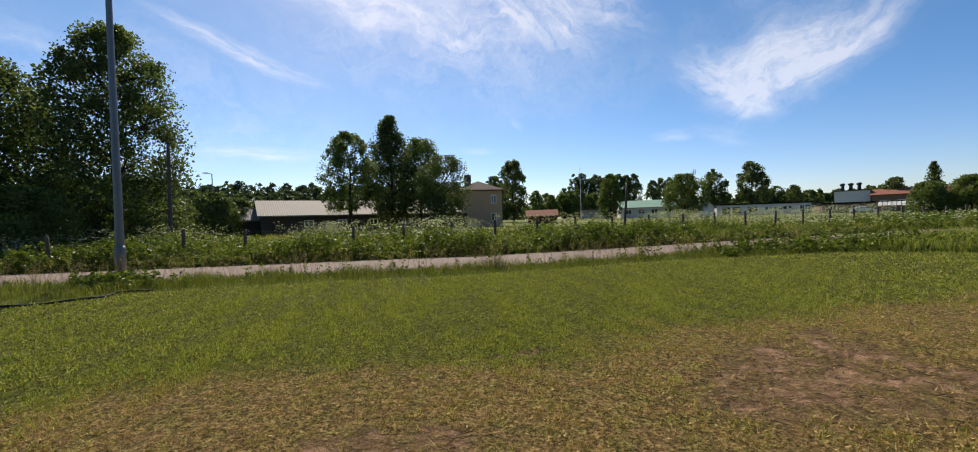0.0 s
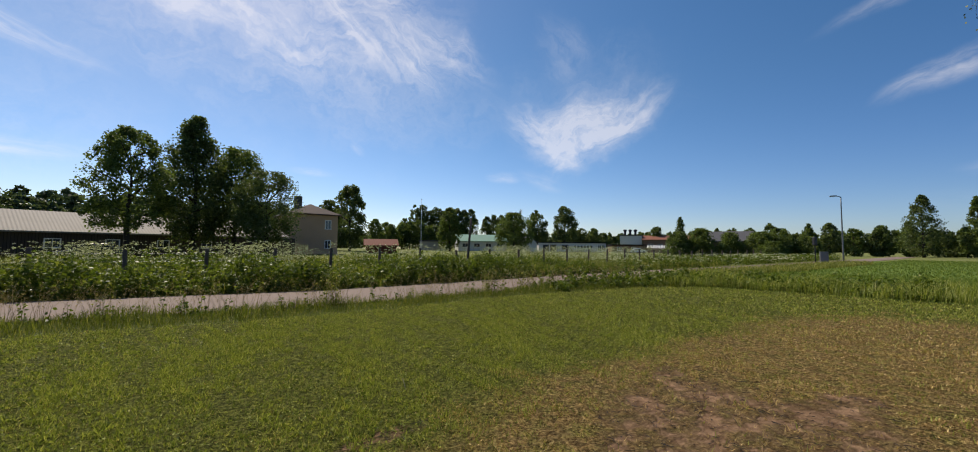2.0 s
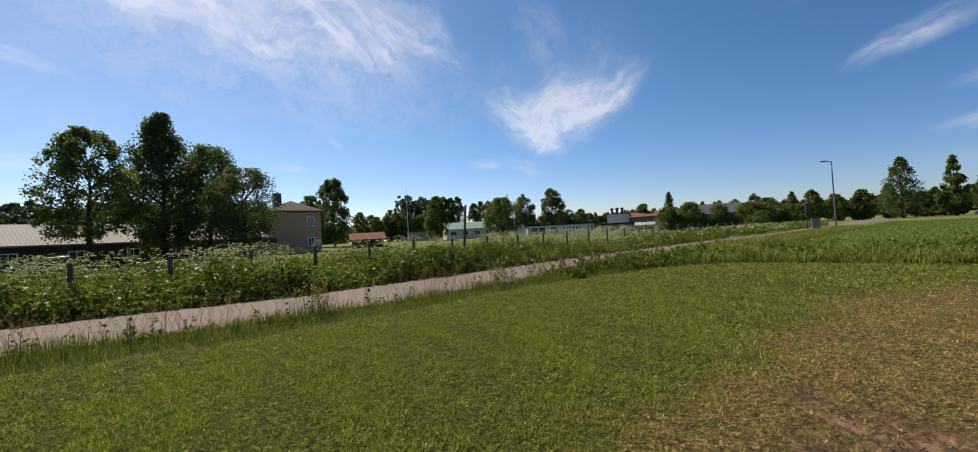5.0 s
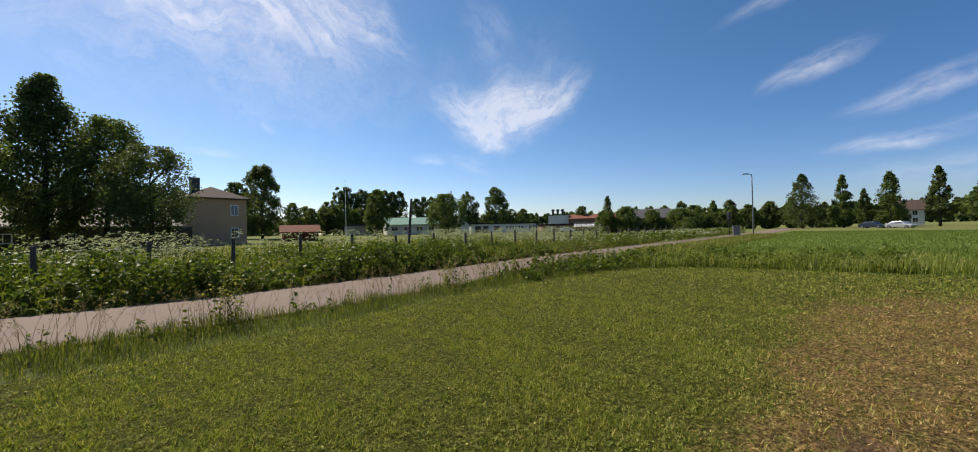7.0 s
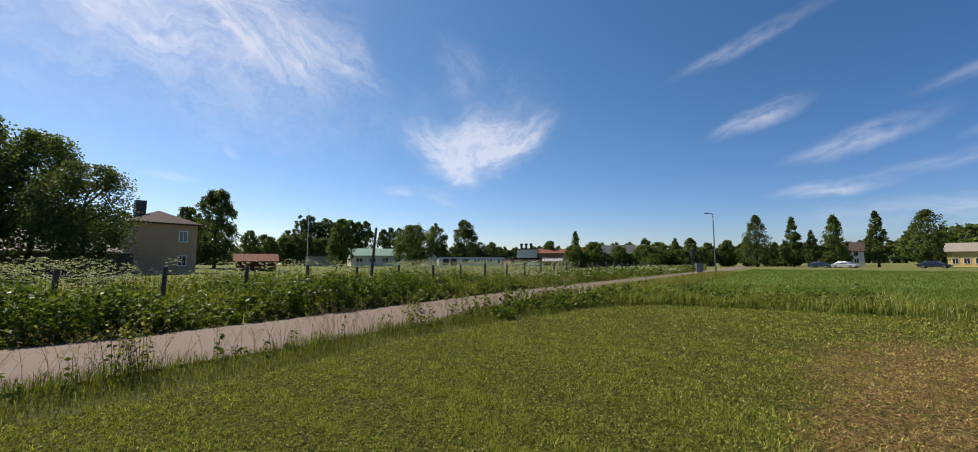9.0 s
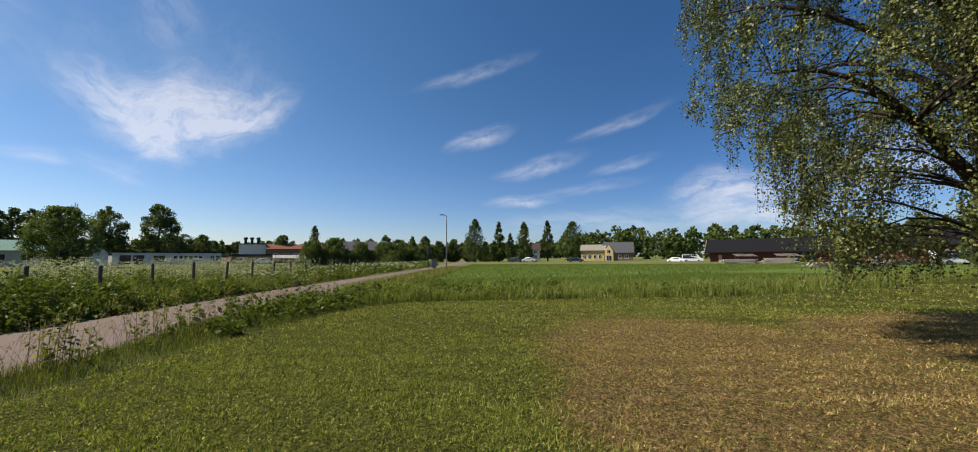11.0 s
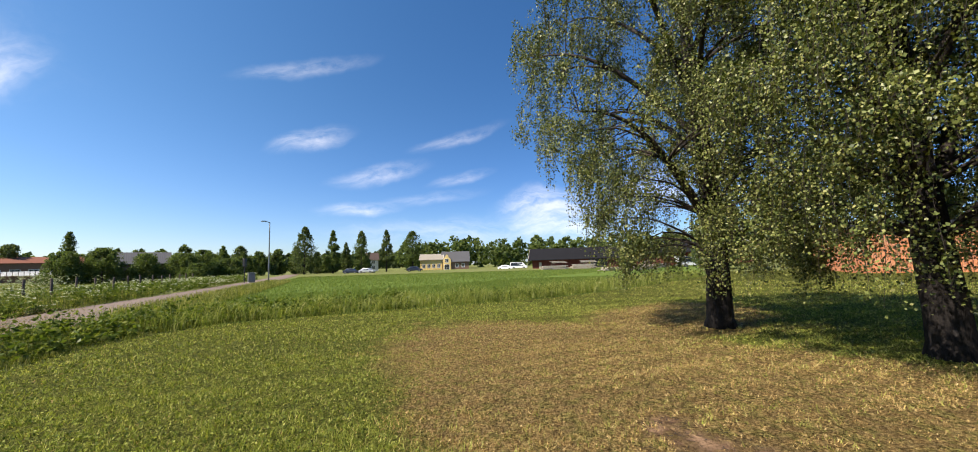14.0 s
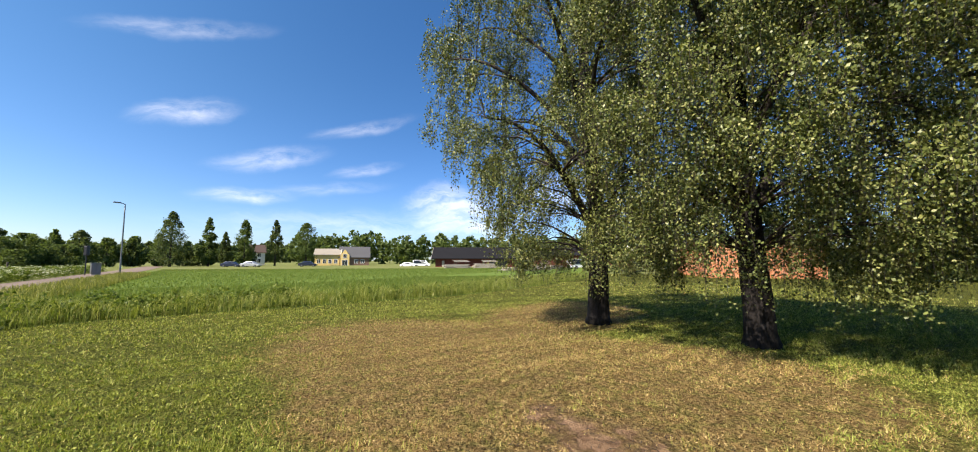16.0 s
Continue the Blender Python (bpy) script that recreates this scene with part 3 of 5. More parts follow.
def crown_points(r, count, tall, wide, clear, profile, lobes, spread):
    """Points of a leafy crown: lobes round the stem, uneven, with gaps."""
    h = r.uniform(0.02, 0.99, lobes)
    rad = PROFILE[profile](h) * wide * 0.5
    az = r.uniform(0, 2 * np.pi, lobes)
    rr = rad * np.sqrt(r.uniform(0.12, 0.85, lobes))
    c = np.stack([np.cos(az) * rr, np.sin(az) * rr, clear + h * (tall - clear)], 1)
    size = wide * spread * r.uniform(0.55, 1.25, lobes) * (0.45 + 0.55 * np.clip(rad / (wide * 0.5), 0, 1))
    pick = r.integers(0, lobes, count)
    d = r.normal(size=(count, 3))
    d /= np.linalg.norm(d, axis=1)[:, None]
    p = c[pick] + d * (size[pick] * r.uniform(0.1, 1.0, count) ** 0.55)[:, None] * np.array([1, 1, 1.0])
    p[:, 2] -= r.uniform(0, 1, count) ** 3 * size[pick] * 0.9
    p[:, 2] = np.clip(p[:, 2], clear * 0.55, tall)
    return p, d


def tree(x, y, tall, wide, seed, label, kind="oval", count=6000, leaf=0.28, mat="far_leaf", clear=None, lobes=60, spread=0.16, name="tree", group="", base=None):
    r = np.random.default_rng(seed)
    z = z_at(x, y) if base is None else base
    root = thing(name, (x, y, z), label, "bush" if name.endswith("bush") else "tree", group)
    clear = tall * 0.14 if clear is None else clear
    bm = bmesh.new()
    top = tall * 0.86
    pts = [(0.12 * math.sin(k * 1.7 + seed) * k / 6 * wide * 0.15, 0.12 * math.cos(k * 1.3 + seed) * k / 6 * wide * 0.15, -0.1 + top * k / 6) for k in range(7)]
    tube(bm, pts, [max(0.02, 0.022 * tall * (1 - k / 6.3)) for k in range(7)], 8)
    for j in range(9):
        h = clear + (top - clear) * (j + 0.5) / 10
        a = j * 2.4 + seed
        ln = wide * 0.42 * float(PROFILE[kind](np.array((h - clear) / (tall - clear)))) + 0.2
        p0 = np.array([np.interp(h, [p[2] for p in pts], [p[0] for p in pts]), np.interp(h, [p[2] for p in pts], [p[1] for p in pts]), h])
        tube(bm, [p0 + np.array([math.cos(a) * ln * s, math.sin(a) * ln * s, ln * 0.55 * s ** 0.8]) for s in (0, 0.35, 0.7, 1)], [0.009 * tall * q for q in (1, 0.7, 0.4, 0.12)], 5)
    part("trunk", bm, MAT["twig"], root)
    p, d = crown_points(r, int(count * 1.9), tall, wide, clear, kind, int(lobes * 2.2), spread * 0.88)
    v, f = leaves(p, leaf * 0.92, r, 0.3, 0.8, d * 0.4)
    part("crown", mesh_data("crown", v, f, MAT[mat]), None, root)
    return root


birch(7.75, 0.70, 11.5, ((0.5, 2.4), (1.8, 2.7), (3.2, 3.3), (4.6, 4.1), (6.0, 4.5), (8.0, 4.2), (10.0, 2.8), (11.5, 0.6)),
      ((0, 3.0), (0.9, 2.3), (1.4, 1.2), (1.8, 0.6), (2.4, 1.0), (3.0, 2.4), (3.6, 3.6), (4.6, 4.8)), 3,
      "weeping birch with dark furrowed trunk and drooping leafy twigs", 0.24, 235, 24, 62, 0.047, 13, 1.9, (0, 0), (1.9, 2.7, 5.0, 0.4, 1.35))
birch(4.80, -0.95, 12.0, ((0.5, 2.6), (2.0, 3.0), (4.0, 3.4), (8.0, 3.4), (10.0, 2.4), (12.0, 0.6)),
      ((0, 2.0), (0.8, 0.95), (1.8, 0.75), (2.6, 1.0), (3.0, 1.6), (3.6, 2.6)), 11,
      "thick-stemmed weeping birch shading the lawn with hanging twigs", 0.235, 215, 27, 64, 0.043, 12, 1.9)
birch(2.9, -4.0, 11.0, ((0.5, 3.6), (2.0, 4.2), (4.0, 4.3), (8.0, 3.9), (9.6, 2.6), (11.0, 0.6)),
      ((0, 1.8), (1.0, 0.9), (2.4, 0.55), (3.4, 0.6), (3.9, 1.3), (4.4, 2.4)), 23,
      "leafy birch with low branches reaching over the lawn", 0.25, 225, 27, 64, 0.047, 12, 1.7)

DARK = "tall broadleaf tree in full dark summer leaf"
tree(-28.6, 20.9, 14.4, 8.2, 1, "tall airy birch with dark leaves beside the weedy meadow", count=22000, leaf=0.19, lobes=170, spread=0.12, mat="dark_leaf", clear=0.8)
tree(-34.5, 18.0, 12.0, 9.5, 2, DARK + " behind the weeds", count=12000, leaf=0.25, lobes=90, mat="dark_leaf", clear=0.8)
tree(-36.0, 10.5, 11.0, 9.0, 4, DARK + " at the meadow's end", count=9000, leaf=0.26, lobes=80, mat="dark_leaf", clear=0.8)
tree(-33.5, 25.0, 5.5, 5.5, 5, "dense dark shrub below tall trees", "round", count=6000, leaf=0.22, mat="dark_leaf", clear=0.3, name="bush")
tree(-25.6, 14.4, 3.6, 4.4, 6, "rounded green willow bush in the weeds", "round", count=6000, leaf=0.14, clear=0.2, name="bush")
tree(-23.5, 40.5, 11.4, 7.0, 7, "slender birch with airy drooping crown before the long shed", count=9500, leaf=0.2, lobes=110, spread=0.11, clear=2.9)
tree(-21.3, 46.6, 14.4, 8.4, 8, DARK + " before the long shed", "spire", count=12000, leaf=0.24, lobes=110, spread=0.17, mat="dark_leaf", clear=2.0)
tree(-18.6, 49.6, 12.0, 8.0, 9, "broad green tree beside the shed", count=9500, leaf=0.22, lobes=90, clear=2.6)
tree(-14.0, 44.6, 8.9, 6.6, 10, "pale green willow with rounded crown", "round", count=9000, leaf=0.18, mat="pale_leaf", lobes=80, clear=1.9)
tree(-10.4, 86.0, 13.6, 7.4, 12, "dense dark oval tree behind the house", "column", count=7000, leaf=0.32, mat="dark_leaf", clear=1.0)
tree(-15.0, 90.0, 10.5, 5.5, 13, "dark tree behind the house", "round", count=4000, leaf=0.32, mat="dark_leaf")
r = np.random.default_rng(5)
for k in range(9):
    tree(-6.0 + k * 1.9 + r.normal(0, 0.5), 112 + r.normal(0, 3), 7.5 + r.uniform(-1, 1.6), 4.8, 100 + k, "far green tree in a loose row", "oval", 1500, 0.4, clear=0.8, group="far row of trees")
for k in range(9):
    tree(4.5 + k * 2.05, 121 - k * 0.3, 12.6 + r.uniform(-1.0, 1.0), 5.6, 120 + k, "dark poplar in a tall dense row", "column", 2600, 0.4, "dark_leaf", clear=0.6, group="row of poplars")
for k in range(4):
    tree(27.5 + k * 3.0, 128 + r.normal(0, 2), 11.0 + r.uniform(-1, 1.2), 5.0, 140 + k, "dark poplar in a tall dense row", "column", 2200, 0.42, "dark_leaf", clear=0.6, group="row of poplars")
tree(11.4, 96.0, 10.4, 6.0, 15, "leafy green tree before the poplars", "oval", 5000, 0.32, "far_leaf", clear=0.8)
tree(26.4, 92.0, 9.4, 9.0, 16, "broad rounded green tree beside low buildings", "round", 8000, 0.3, "far_leaf", clear=0.7)
tree(43.8, 123.0, 13.0, 8.4, 17, "tall dark poplar of a pair", "column", 5000, 0.4, "dark_leaf", clear=0.6)
tree(52.0, 119.6, 14.4, 9.0, 18, "tall dark poplar of a pair", "column", 6000, 0.4, "dark_leaf", clear=0.6)
for k in range(7):
    tree(62 + k * 3.2, 150 + r.normal(0, 4), 8.0 + r.uniform(-1, 1), 6.0, 160 + k, "far dark tree behind low buildings", "round", 1300, 0.55, "dark_leaf", clear=0.4, group="far trees")
tree(92, 128, 9.2, 6.0, 19, "rounded tree behind the workshop", "round", 2500, 0.42, "dark_leaf")
tree(51.4, 65.6, 7.6, 1.9, 20, "narrow dark columnar thuja", "column", 2500, 0.22, "dark_leaf", clear=0.3, spread=0.3)
for k, (bx, by, bh, bw) in enumerate([(47.8, 62.0, 4.6, 4.6), (51.0, 60.2, 5.2, 4.8), (54.6, 57.6, 4.4, 4.4), (57.0, 54.0, 4.4, 5.0), (60.0, 53.2, 5.0, 5.0), (62.2, 50.4, 3.6, 4.2), (56.2, 51.0, 2.8, 3.6)]):
    tree(bx, by, bh, bw, 180 + k, "dense green shrub in a thicket beside the path", "oval", 6500, 0.20, "far_leaf", clear=0.1, lobes=46, spread=0.2, name="bush", group="thicket")
for k, (az, far_, bh) in enumerate(((-48.8, 50, 5.0), (-47.0, 56, 5.6), (-44.6, 54, 5.2), (-42.4, 58, 4.8), (-50.6, 47, 5.0))):
    tree(math.sin(radians(az)) * far_ - 1.5, math.cos(radians(az)) * far_ + 0.6, bh, 5.4, 190 + k, "rounded willow shrub before the wooded hill", "oval", 5000, 0.24, "pale_leaf", clear=0.2, lobes=50, spread=0.18, name="bush", group="willow shrubs")
ASPEN = "upright young poplar at the field's far end"
for k, (tx, ty, th, tw_, cl) in enumerate([(110, 62.5, 13.6, 8.5, 0.6), (113.3, 55.6, 12.6, 5.2, 1.0), (124, 56.1, 9.6, 4.0, 0.6), (116.3, 48.3, 12.5, 6.2, 0.9), (118.6, 41.4, 12.7, 5.0, 1.5), (120.6, 33.8, 12.2, 6.4, 1.8)]):
    tree(tx, ty, th, tw_ * 0.95, 200 + k, ASPEN, "spire" if k != 5 else "oval", 3600, 0.34, "dark_leaf" if k % 2 == 0 else "far_leaf", clear=cl, lobes=48, spread=0.17, group="poplars along the field")
for k in range(18):
    u = 0.30 + 0.70 * k / 17
    tree(70 + 62 * u + r.normal(0, 2), 118 - 62 * u + r.normal(0, 3), 6.5 + r.uniform(-1.5, 2.5), 5.0, 220 + k, "far green tree along the road", "oval" if k % 3 else "spire", 1100, 0.5, "dark_leaf" if k % 2 else "far_leaf", clear=0.3, group="far trees along the road")


def wood(name, line, rows, deep, tall, seed, label, mat, leaf=1.1, per=130, rise=0.0, wide=9.0):
    """A far wood: uneven crowns in rows, one mass."""
    r = np.random.default_rng(seed)
    pts = spline(np.array(line, float), 4.2)
    vs, ns = [], []
    for k in range(rows):
        for q in pts:
            x, y = q + r.normal(0, 1.6, 2) + np.array([0.5, 0.5]) * 0
            dirv = q / np.linalg.norm(q)
            x, y = np.array([x, y]) + dirv * deep * k
            th = tall * r.uniform(0.72, 1.12)
            p, d = crown_points(r, per, th, wide, 0.2, "oval" if r.uniform() < 0.6 else "spire", 22, 0.2)
            p += np.array([x, y, height(x, y) + rise * k])
            vs.append(p)
            ns.append(d)
    p, d = np.concatenate(vs), np.concatenate(ns)
    v, f = leaves(p, leaf, r, 0.2, 0.85, d)
    return tagged(new(name, mesh_data(name, v, f, MAT[mat])), label, "forest", kind="stuff")


wood("forest", [(-330, 110), (-280, 190), (-225, 255), (-160, 300), (-100, 330), (-40, 345)], 6, 14, 13.5, 31, "dark wooded hill far behind the shed", "hazy_hill_leaf", 2.2, 200, 5.4, 13.0)
wood("forest", [(160, 45), (172, 12), (178, -20), (170, -60), (150, -100)], 3, 8, 11.5, 32, "dense mixed wood behind the barn", "far_leaf", 1.3, 260, 1.2)
wood("forest", [(-40, 345), (60, 330), (160, 290), (240, 230), (290, 150), (300, 60)], 2, 12, 12, 33, "far dark line of trees along the horizon", "dark_leaf", 2.8, 150, 1.5)
for k, (tx, ty) in enumerate([(22, -46), (28, -50), (35, -44), (42, -40), (16, -44), (46, -30), (50, -22)]):
    tree(tx, ty, 8.5 + (k % 3), 7.5, 300 + k, "dark leafy tree behind the brick building", "oval", 4500, 0.34, "dark_leaf", clear=0.5, group="trees behind the brick building")
for k, (tx, ty, th) in enumerate([(14, -31, 3.4), (19, -34, 4.0), (8, -29, 3.2), (24, -36, 4.4), (3, -26, 3.0)]):
    tree(tx, ty, th, 5.0, 320 + k, "leafy shrub in a hedge beyond the birches", "round", 3500, 0.22, "far_leaf", clear=0.1, name="bush", group="hedge")

# ---- buildings ----
def brick_material():
    mat, n = material("orange_brick")
    p = n.node("ShaderNodeTexCoord").outputs["Object"]
    q = n.add("ShaderNodeMapping", {"Vector": p, "Rotation": (radians(90), 0, 0)})
    nd = n.node("ShaderNodeTexBrick", {"Vector": q, "Color1": (0.56, 0.195, 0.07, 1), "Color2": (0.44, 0.14, 0.05, 1), "Mortar": (0.42, 0.30, 0.21, 1), "Scale": 1.0, "Mortar Size": 0.008, "Brick Width": 0.25, "Row Height": 0.075})
    c = n.mix(n.m("MULTIPLY", n.noise(p, 0.8, 5.0), 0.45), nd.outputs[0], (0.54, 0.20, 0.075))
    finish(n, c, 0.85, nd.outputs[1], 0.5, 0.01)
    return mat


def plank_material(name, color, dark):
    mat, n = material(name)
    p = n.node("ShaderNodeTexCoord").outputs["Object"]
    w1 = n.add("ShaderNodeTexWave", {"Vector": p, "Scale": 1.6, "Distortion": 0.3, "Detail": 1.0})
    grain = n.noise(n.add("ShaderNodeVectorMath", {0: p, 1: (6, 6, 0.4)}, operation="MULTIPLY"), 3.0, 5.0)
    c = n.mix(grain, dark, color)
    c = n.mix(n.ramp(w1, [(0.0, (1, 1, 1)), (0.08, (0, 0, 0))]), c, tuple(v * 0.4 for v in dark))
    finish(n, c, 0.85, w1, 0.4, 0.02)
    return mat


def ribbed_material(name, color, rough=0.5, metal=0.3, pitch=0.25):
    mat, n = material(name)
    p = n.node("ShaderNodeTexCoord").outputs["Object"]
    w1 = n.add("ShaderNodeTexWave", {"Vector": p, "Scale": 0.31 / pitch, "Distortion": 0.0})
    rust = n.noise(p, 0.35, 5.0, 0.65)
    c = n.mix(rust, tuple(v * 0.72 for v in color), color)
    finish(n, c, rough, w1, 0.5, 0.03, metal, spec=0.12)
    return mat


MAT["brick"] = brick_material()
MAT["red_plank"] = plank_material("red_painted_planks", (0.17, 0.040, 0.026), (0.085, 0.022, 0.016))
MAT["grey_plank"] = plank_material("weathered_brown_planks", (0.10, 0.075, 0.06), (0.05, 0.038, 0.03))
MAT["pale_roof"] = ribbed_material("pale_sheet_roof", (0.31, 0.28, 0.23), 0.75, 0.0)
MAT["black_roof"] = ribbed_material("black_sheet_roof", (0.014, 0.014, 0.016), 0.9, 0.0)
MAT["dark_tile"] = ribbed_material("dark_tile_roof", (0.085, 0.06, 0.05), 0.8, 0.0, 0.3)
MAT["red_tile"] = ribbed_material("red_tile_roof", (0.24, 0.10, 0.065), 0.8, 0.0, 0.3)
MAT["green_roof"] = ribbed_material("green_sheet_roof", (0.22, 0.36, 0.27), 0.5, 0.1, 0.4)
MAT["slate_roof"] = ribbed_material("slate_grey_roof", (0.10, 0.10, 0.105), 0.9, 0.0, 0.3)
MAT["tan"] = plain("tan_render", (0.47, 0.30, 0.185), 0.9, 0.12, 0.8)
MAT["white"] = plain("white_render", (0.60, 0.59, 0.57), 0.85, 0.08, 0.8)
MAT["yellow"] = plain("yellow_paint", (0.80, 0.58, 0.22), 0.8, 0.08, 0.8)
MAT["trim"] = plain("white_paint", (0.80, 0.79, 0.76), 0.6, 0.05, 2.0)
MAT["grey"] = plain("grey_concrete", (0.34, 0.33, 0.32), 0.9, 0.15, 0.8)
MAT["dark_metal"] = plain("dark_metal", (0.05, 0.05, 0.055), 0.5, 0.2, 3.0, 0.6)
MAT["zinc"] = plain("galvanised_steel", (0.20, 0.205, 0.205), 0.5, 0.18, 4.0, 0.7)
MAT["post"] = plain("weathered_post", (0.11, 0.085, 0.068), 0.9, 0.35, 6.0, 0.0, 0.6, 0.01)
MAT["timber"] = plain("grey_timber", (0.42, 0.37, 0.30), 0.85, 0.25, 4.0)
MAT["brown_brick"] = plain("brown_brick", (0.20, 0.12, 0.085), 0.9, 0.25, 2.0)


def glass_material():
    mat, n = material("window_glass")
    finish(n, n.mix(n.noise(place(n), 1.2, 2.0), (0.012, 0.015, 0.02), (0.05, 0.06, 0.07)), 0.08, spec=0.8)
    return mat


MAT["glass"] = glass_material()


def opening(root, x, z, wide, high, y, face=-1, bars=1, frame_mat="trim", name="window"):
    """A window in a wall at local y: frame with depth, sill, bars and a pane."""
    bm = bmesh.new()
    t = 0.09
    o, d = y + face * 0.05, y - face * 0.06
    for lo, hi in (((x - wide / 2 - t, z), (x - wide / 2, z + high)), ((x + wide / 2, z), (x + wide / 2 + t, z + high)),
                   ((x - wide / 2 - t, z + high), (x + wide / 2 + t, z + high + t)), ((x - wide / 2 - t * 1.4, z - t), (x + wide / 2 + t * 1.4, z))):
        box(bm, (lo[0], min(o, d), lo[1]), (hi[0], max(o, d), hi[1]))
    for k in range(bars):
        bx = x - wide / 2 + wide * (k + 1) / (bars + 1)
        box(bm, (bx - 0.03, y + face * 0.015 - 0.012, z), (bx + 0.03, y + face * 0.015 + 0.012, z + high))
    ob = part(name, bm, MAT[frame_mat], root)
    bm = bmesh.new()
    box(bm, (x - wide / 2, y + face * 0.004 - 0.003, z), (x + wide / 2, y + face * 0.004 + 0.003, z + high))
    part("pane", bm, MAT["glass"], ob, "dark reflecting glass")
    return ob


def house(name, at, turn, size, wall_h, rise, wall, roof, label, category, shape="gable", eave=0.4, windows=(), trim=None, base=None):
    """A building: local x along its length, the front at y = 0, the rest behind."""
    ln, dp = size
    root = thing(name, (at[0], at[1], z_at(*at) - 0.1 if base is None else base), label, category, turn=turn)
    h = ln / 2
    bm = bmesh.new()
    if shape == "gable":
        prof = [(0, 0), (0, wall_h), (dp / 2, wall_h + rise), (dp, wall_h), (dp, 0)]
        a = [bm.verts.new((-h, y, z)) for y, z in prof]
        b = [bm.verts.new((h, y, z)) for y, z in prof]
        bm.faces.new(a)
        bm.faces.new(b[::-1])
        for k in range(5):
            bm.faces.new((a[k], b[k], b[(k + 1) % 5], a[(k + 1) % 5]))
    else:
        box(bm, (-h, 0, 0), (h, dp, wall_h))
    bmesh.ops.recalc_face_normals(bm, faces=bm.faces)
    part("wall", bm, MAT[wall], root)
    bm = bmesh.new()
    th = 0.14
    if shape == "gable":
        sl = rise / (dp / 2)
        for sgn in (0, 1):
            y0, y1 = (-eave, dp / 2) if sgn == 0 else (dp + eave, dp / 2)
            z0, z1 = wall_h - eave * sl + 0.03, wall_h + rise + 0.03
            q = [(-h - eave, y0, z0), (h + eave, y0, z0), (h + eave, y1, z1), (-h - eave, y1, z1)]
            lo = [bm.verts.new(p) for p in q]
            hi = [bm.verts.new((p[0], p[1], p[2] + th)) for p in q]
            bm.faces.new(hi)
            bm.faces.new(lo[::-1])
            for k in range(4):
                bm.faces.new((lo[k], lo[(k + 1) % 4], hi[(k + 1) % 4], hi[k]))
    elif shape == "hip":
        e = eave
        run = min(dp, ln) / 2
        lo = [bm.verts.new(p) for p in ((-h - e, -e, wall_h), (h + e, -e, wall_h), (h + e, dp + e, wall_h), (-h - e, dp + e, wall_h))]
        mid = [bm.verts.new((v.co.x, v.co.y, wall_h + 0.16)) for v in lo]
        if ln >= dp:
            rg = [bm.verts.new((-h + run, dp / 2, wall_h + rise)), bm.verts.new((h - run, dp / 2, wall_h + rise))]
            bm.faces.new((mid[0], mid[1], rg[1], rg[0]))
            bm.faces.new((mid[1], mid[2], rg[1]))
            bm.faces.new((mid[2], mid[3], rg[0], rg[1]))
            bm.faces.new((mid[3], mid[0], rg[0]))
        else:
            rg = [bm.verts.new((0, run, wall_h + rise)), bm.verts.new((0, dp - run, wall_h + rise))]
            bm.faces.new((mid[0], mid[1], rg[0]))
            bm.faces.new((mid[1], mid[2], rg[1], rg[0]))
            bm.faces.new((mid[2], mid[3], rg[1]))
            bm.faces.new((mid[3], mid[0], rg[0], rg[1]))
        bm.faces.new(lo[::-1])
        for k in range(4):
            bm.faces.new((lo[k], lo[(k + 1) % 4], mid[(k + 1) % 4], mid[k]))
    else:
        box(bm, (-h - eave, -eave, wall_h + 0.003), (h + eave, dp + eave, wall_h + rise))
    bmesh.ops.recalc_face_normals(bm, faces=bm.faces)
    part("roof", bm, MAT[roof], root)
    if trim and shape == "gable":
        for sx in (-1, 1):
            for sgn in (0, 1):
                bm = bmesh.new()
                y0, y1 = (-eave, dp / 2) if sgn == 0 else (dp + eave, dp / 2)
                z0, z1 = wall_h - eave * rise / (dp / 2), wall_h + rise
                x0 = sx * (h + eave)
                q = [bm.verts.new((x0 + o * sx, y, z + dz)) for o in (0.003, 0.06) for y, z, dz in ((y0, z0, -0.12), (y1, z1, -0.12), (y1, z1, 0.22), (y0, z0, 0.22))]
                bm.faces.new(q[:4])
                bm.faces.new(q[4:][::-1])
                for k in range(4):
                    bm.faces.new((q[k], q[(k + 1) % 4], q[4 + (k + 1) % 4], q[4 + k]))
                bmesh.ops.recalc_face_normals(bm, faces=bm.faces)
                part("barge_board", bm, MAT[trim], root, "white painted board")
    for wdw in windows:
        opening(root, *wdw)
    return root


def block(root, name, lo, hi, mat, label="", bevel=0.0):
    bm = bmesh.new()
    box(bm, lo, hi)
    return part(name, bm, MAT[mat], root, label, bevel)


def turned(a, b):
    """Middle, turn and length of a front from its left end a to its right end b."""
    return ((a[0] + b[0]) / 2, (a[1] + b[1]) / 2), math.degrees(math.atan2(b[1] - a[1], b[0] - a[0])), math.hypot(b[0] - a[0], b[1] - a[1])


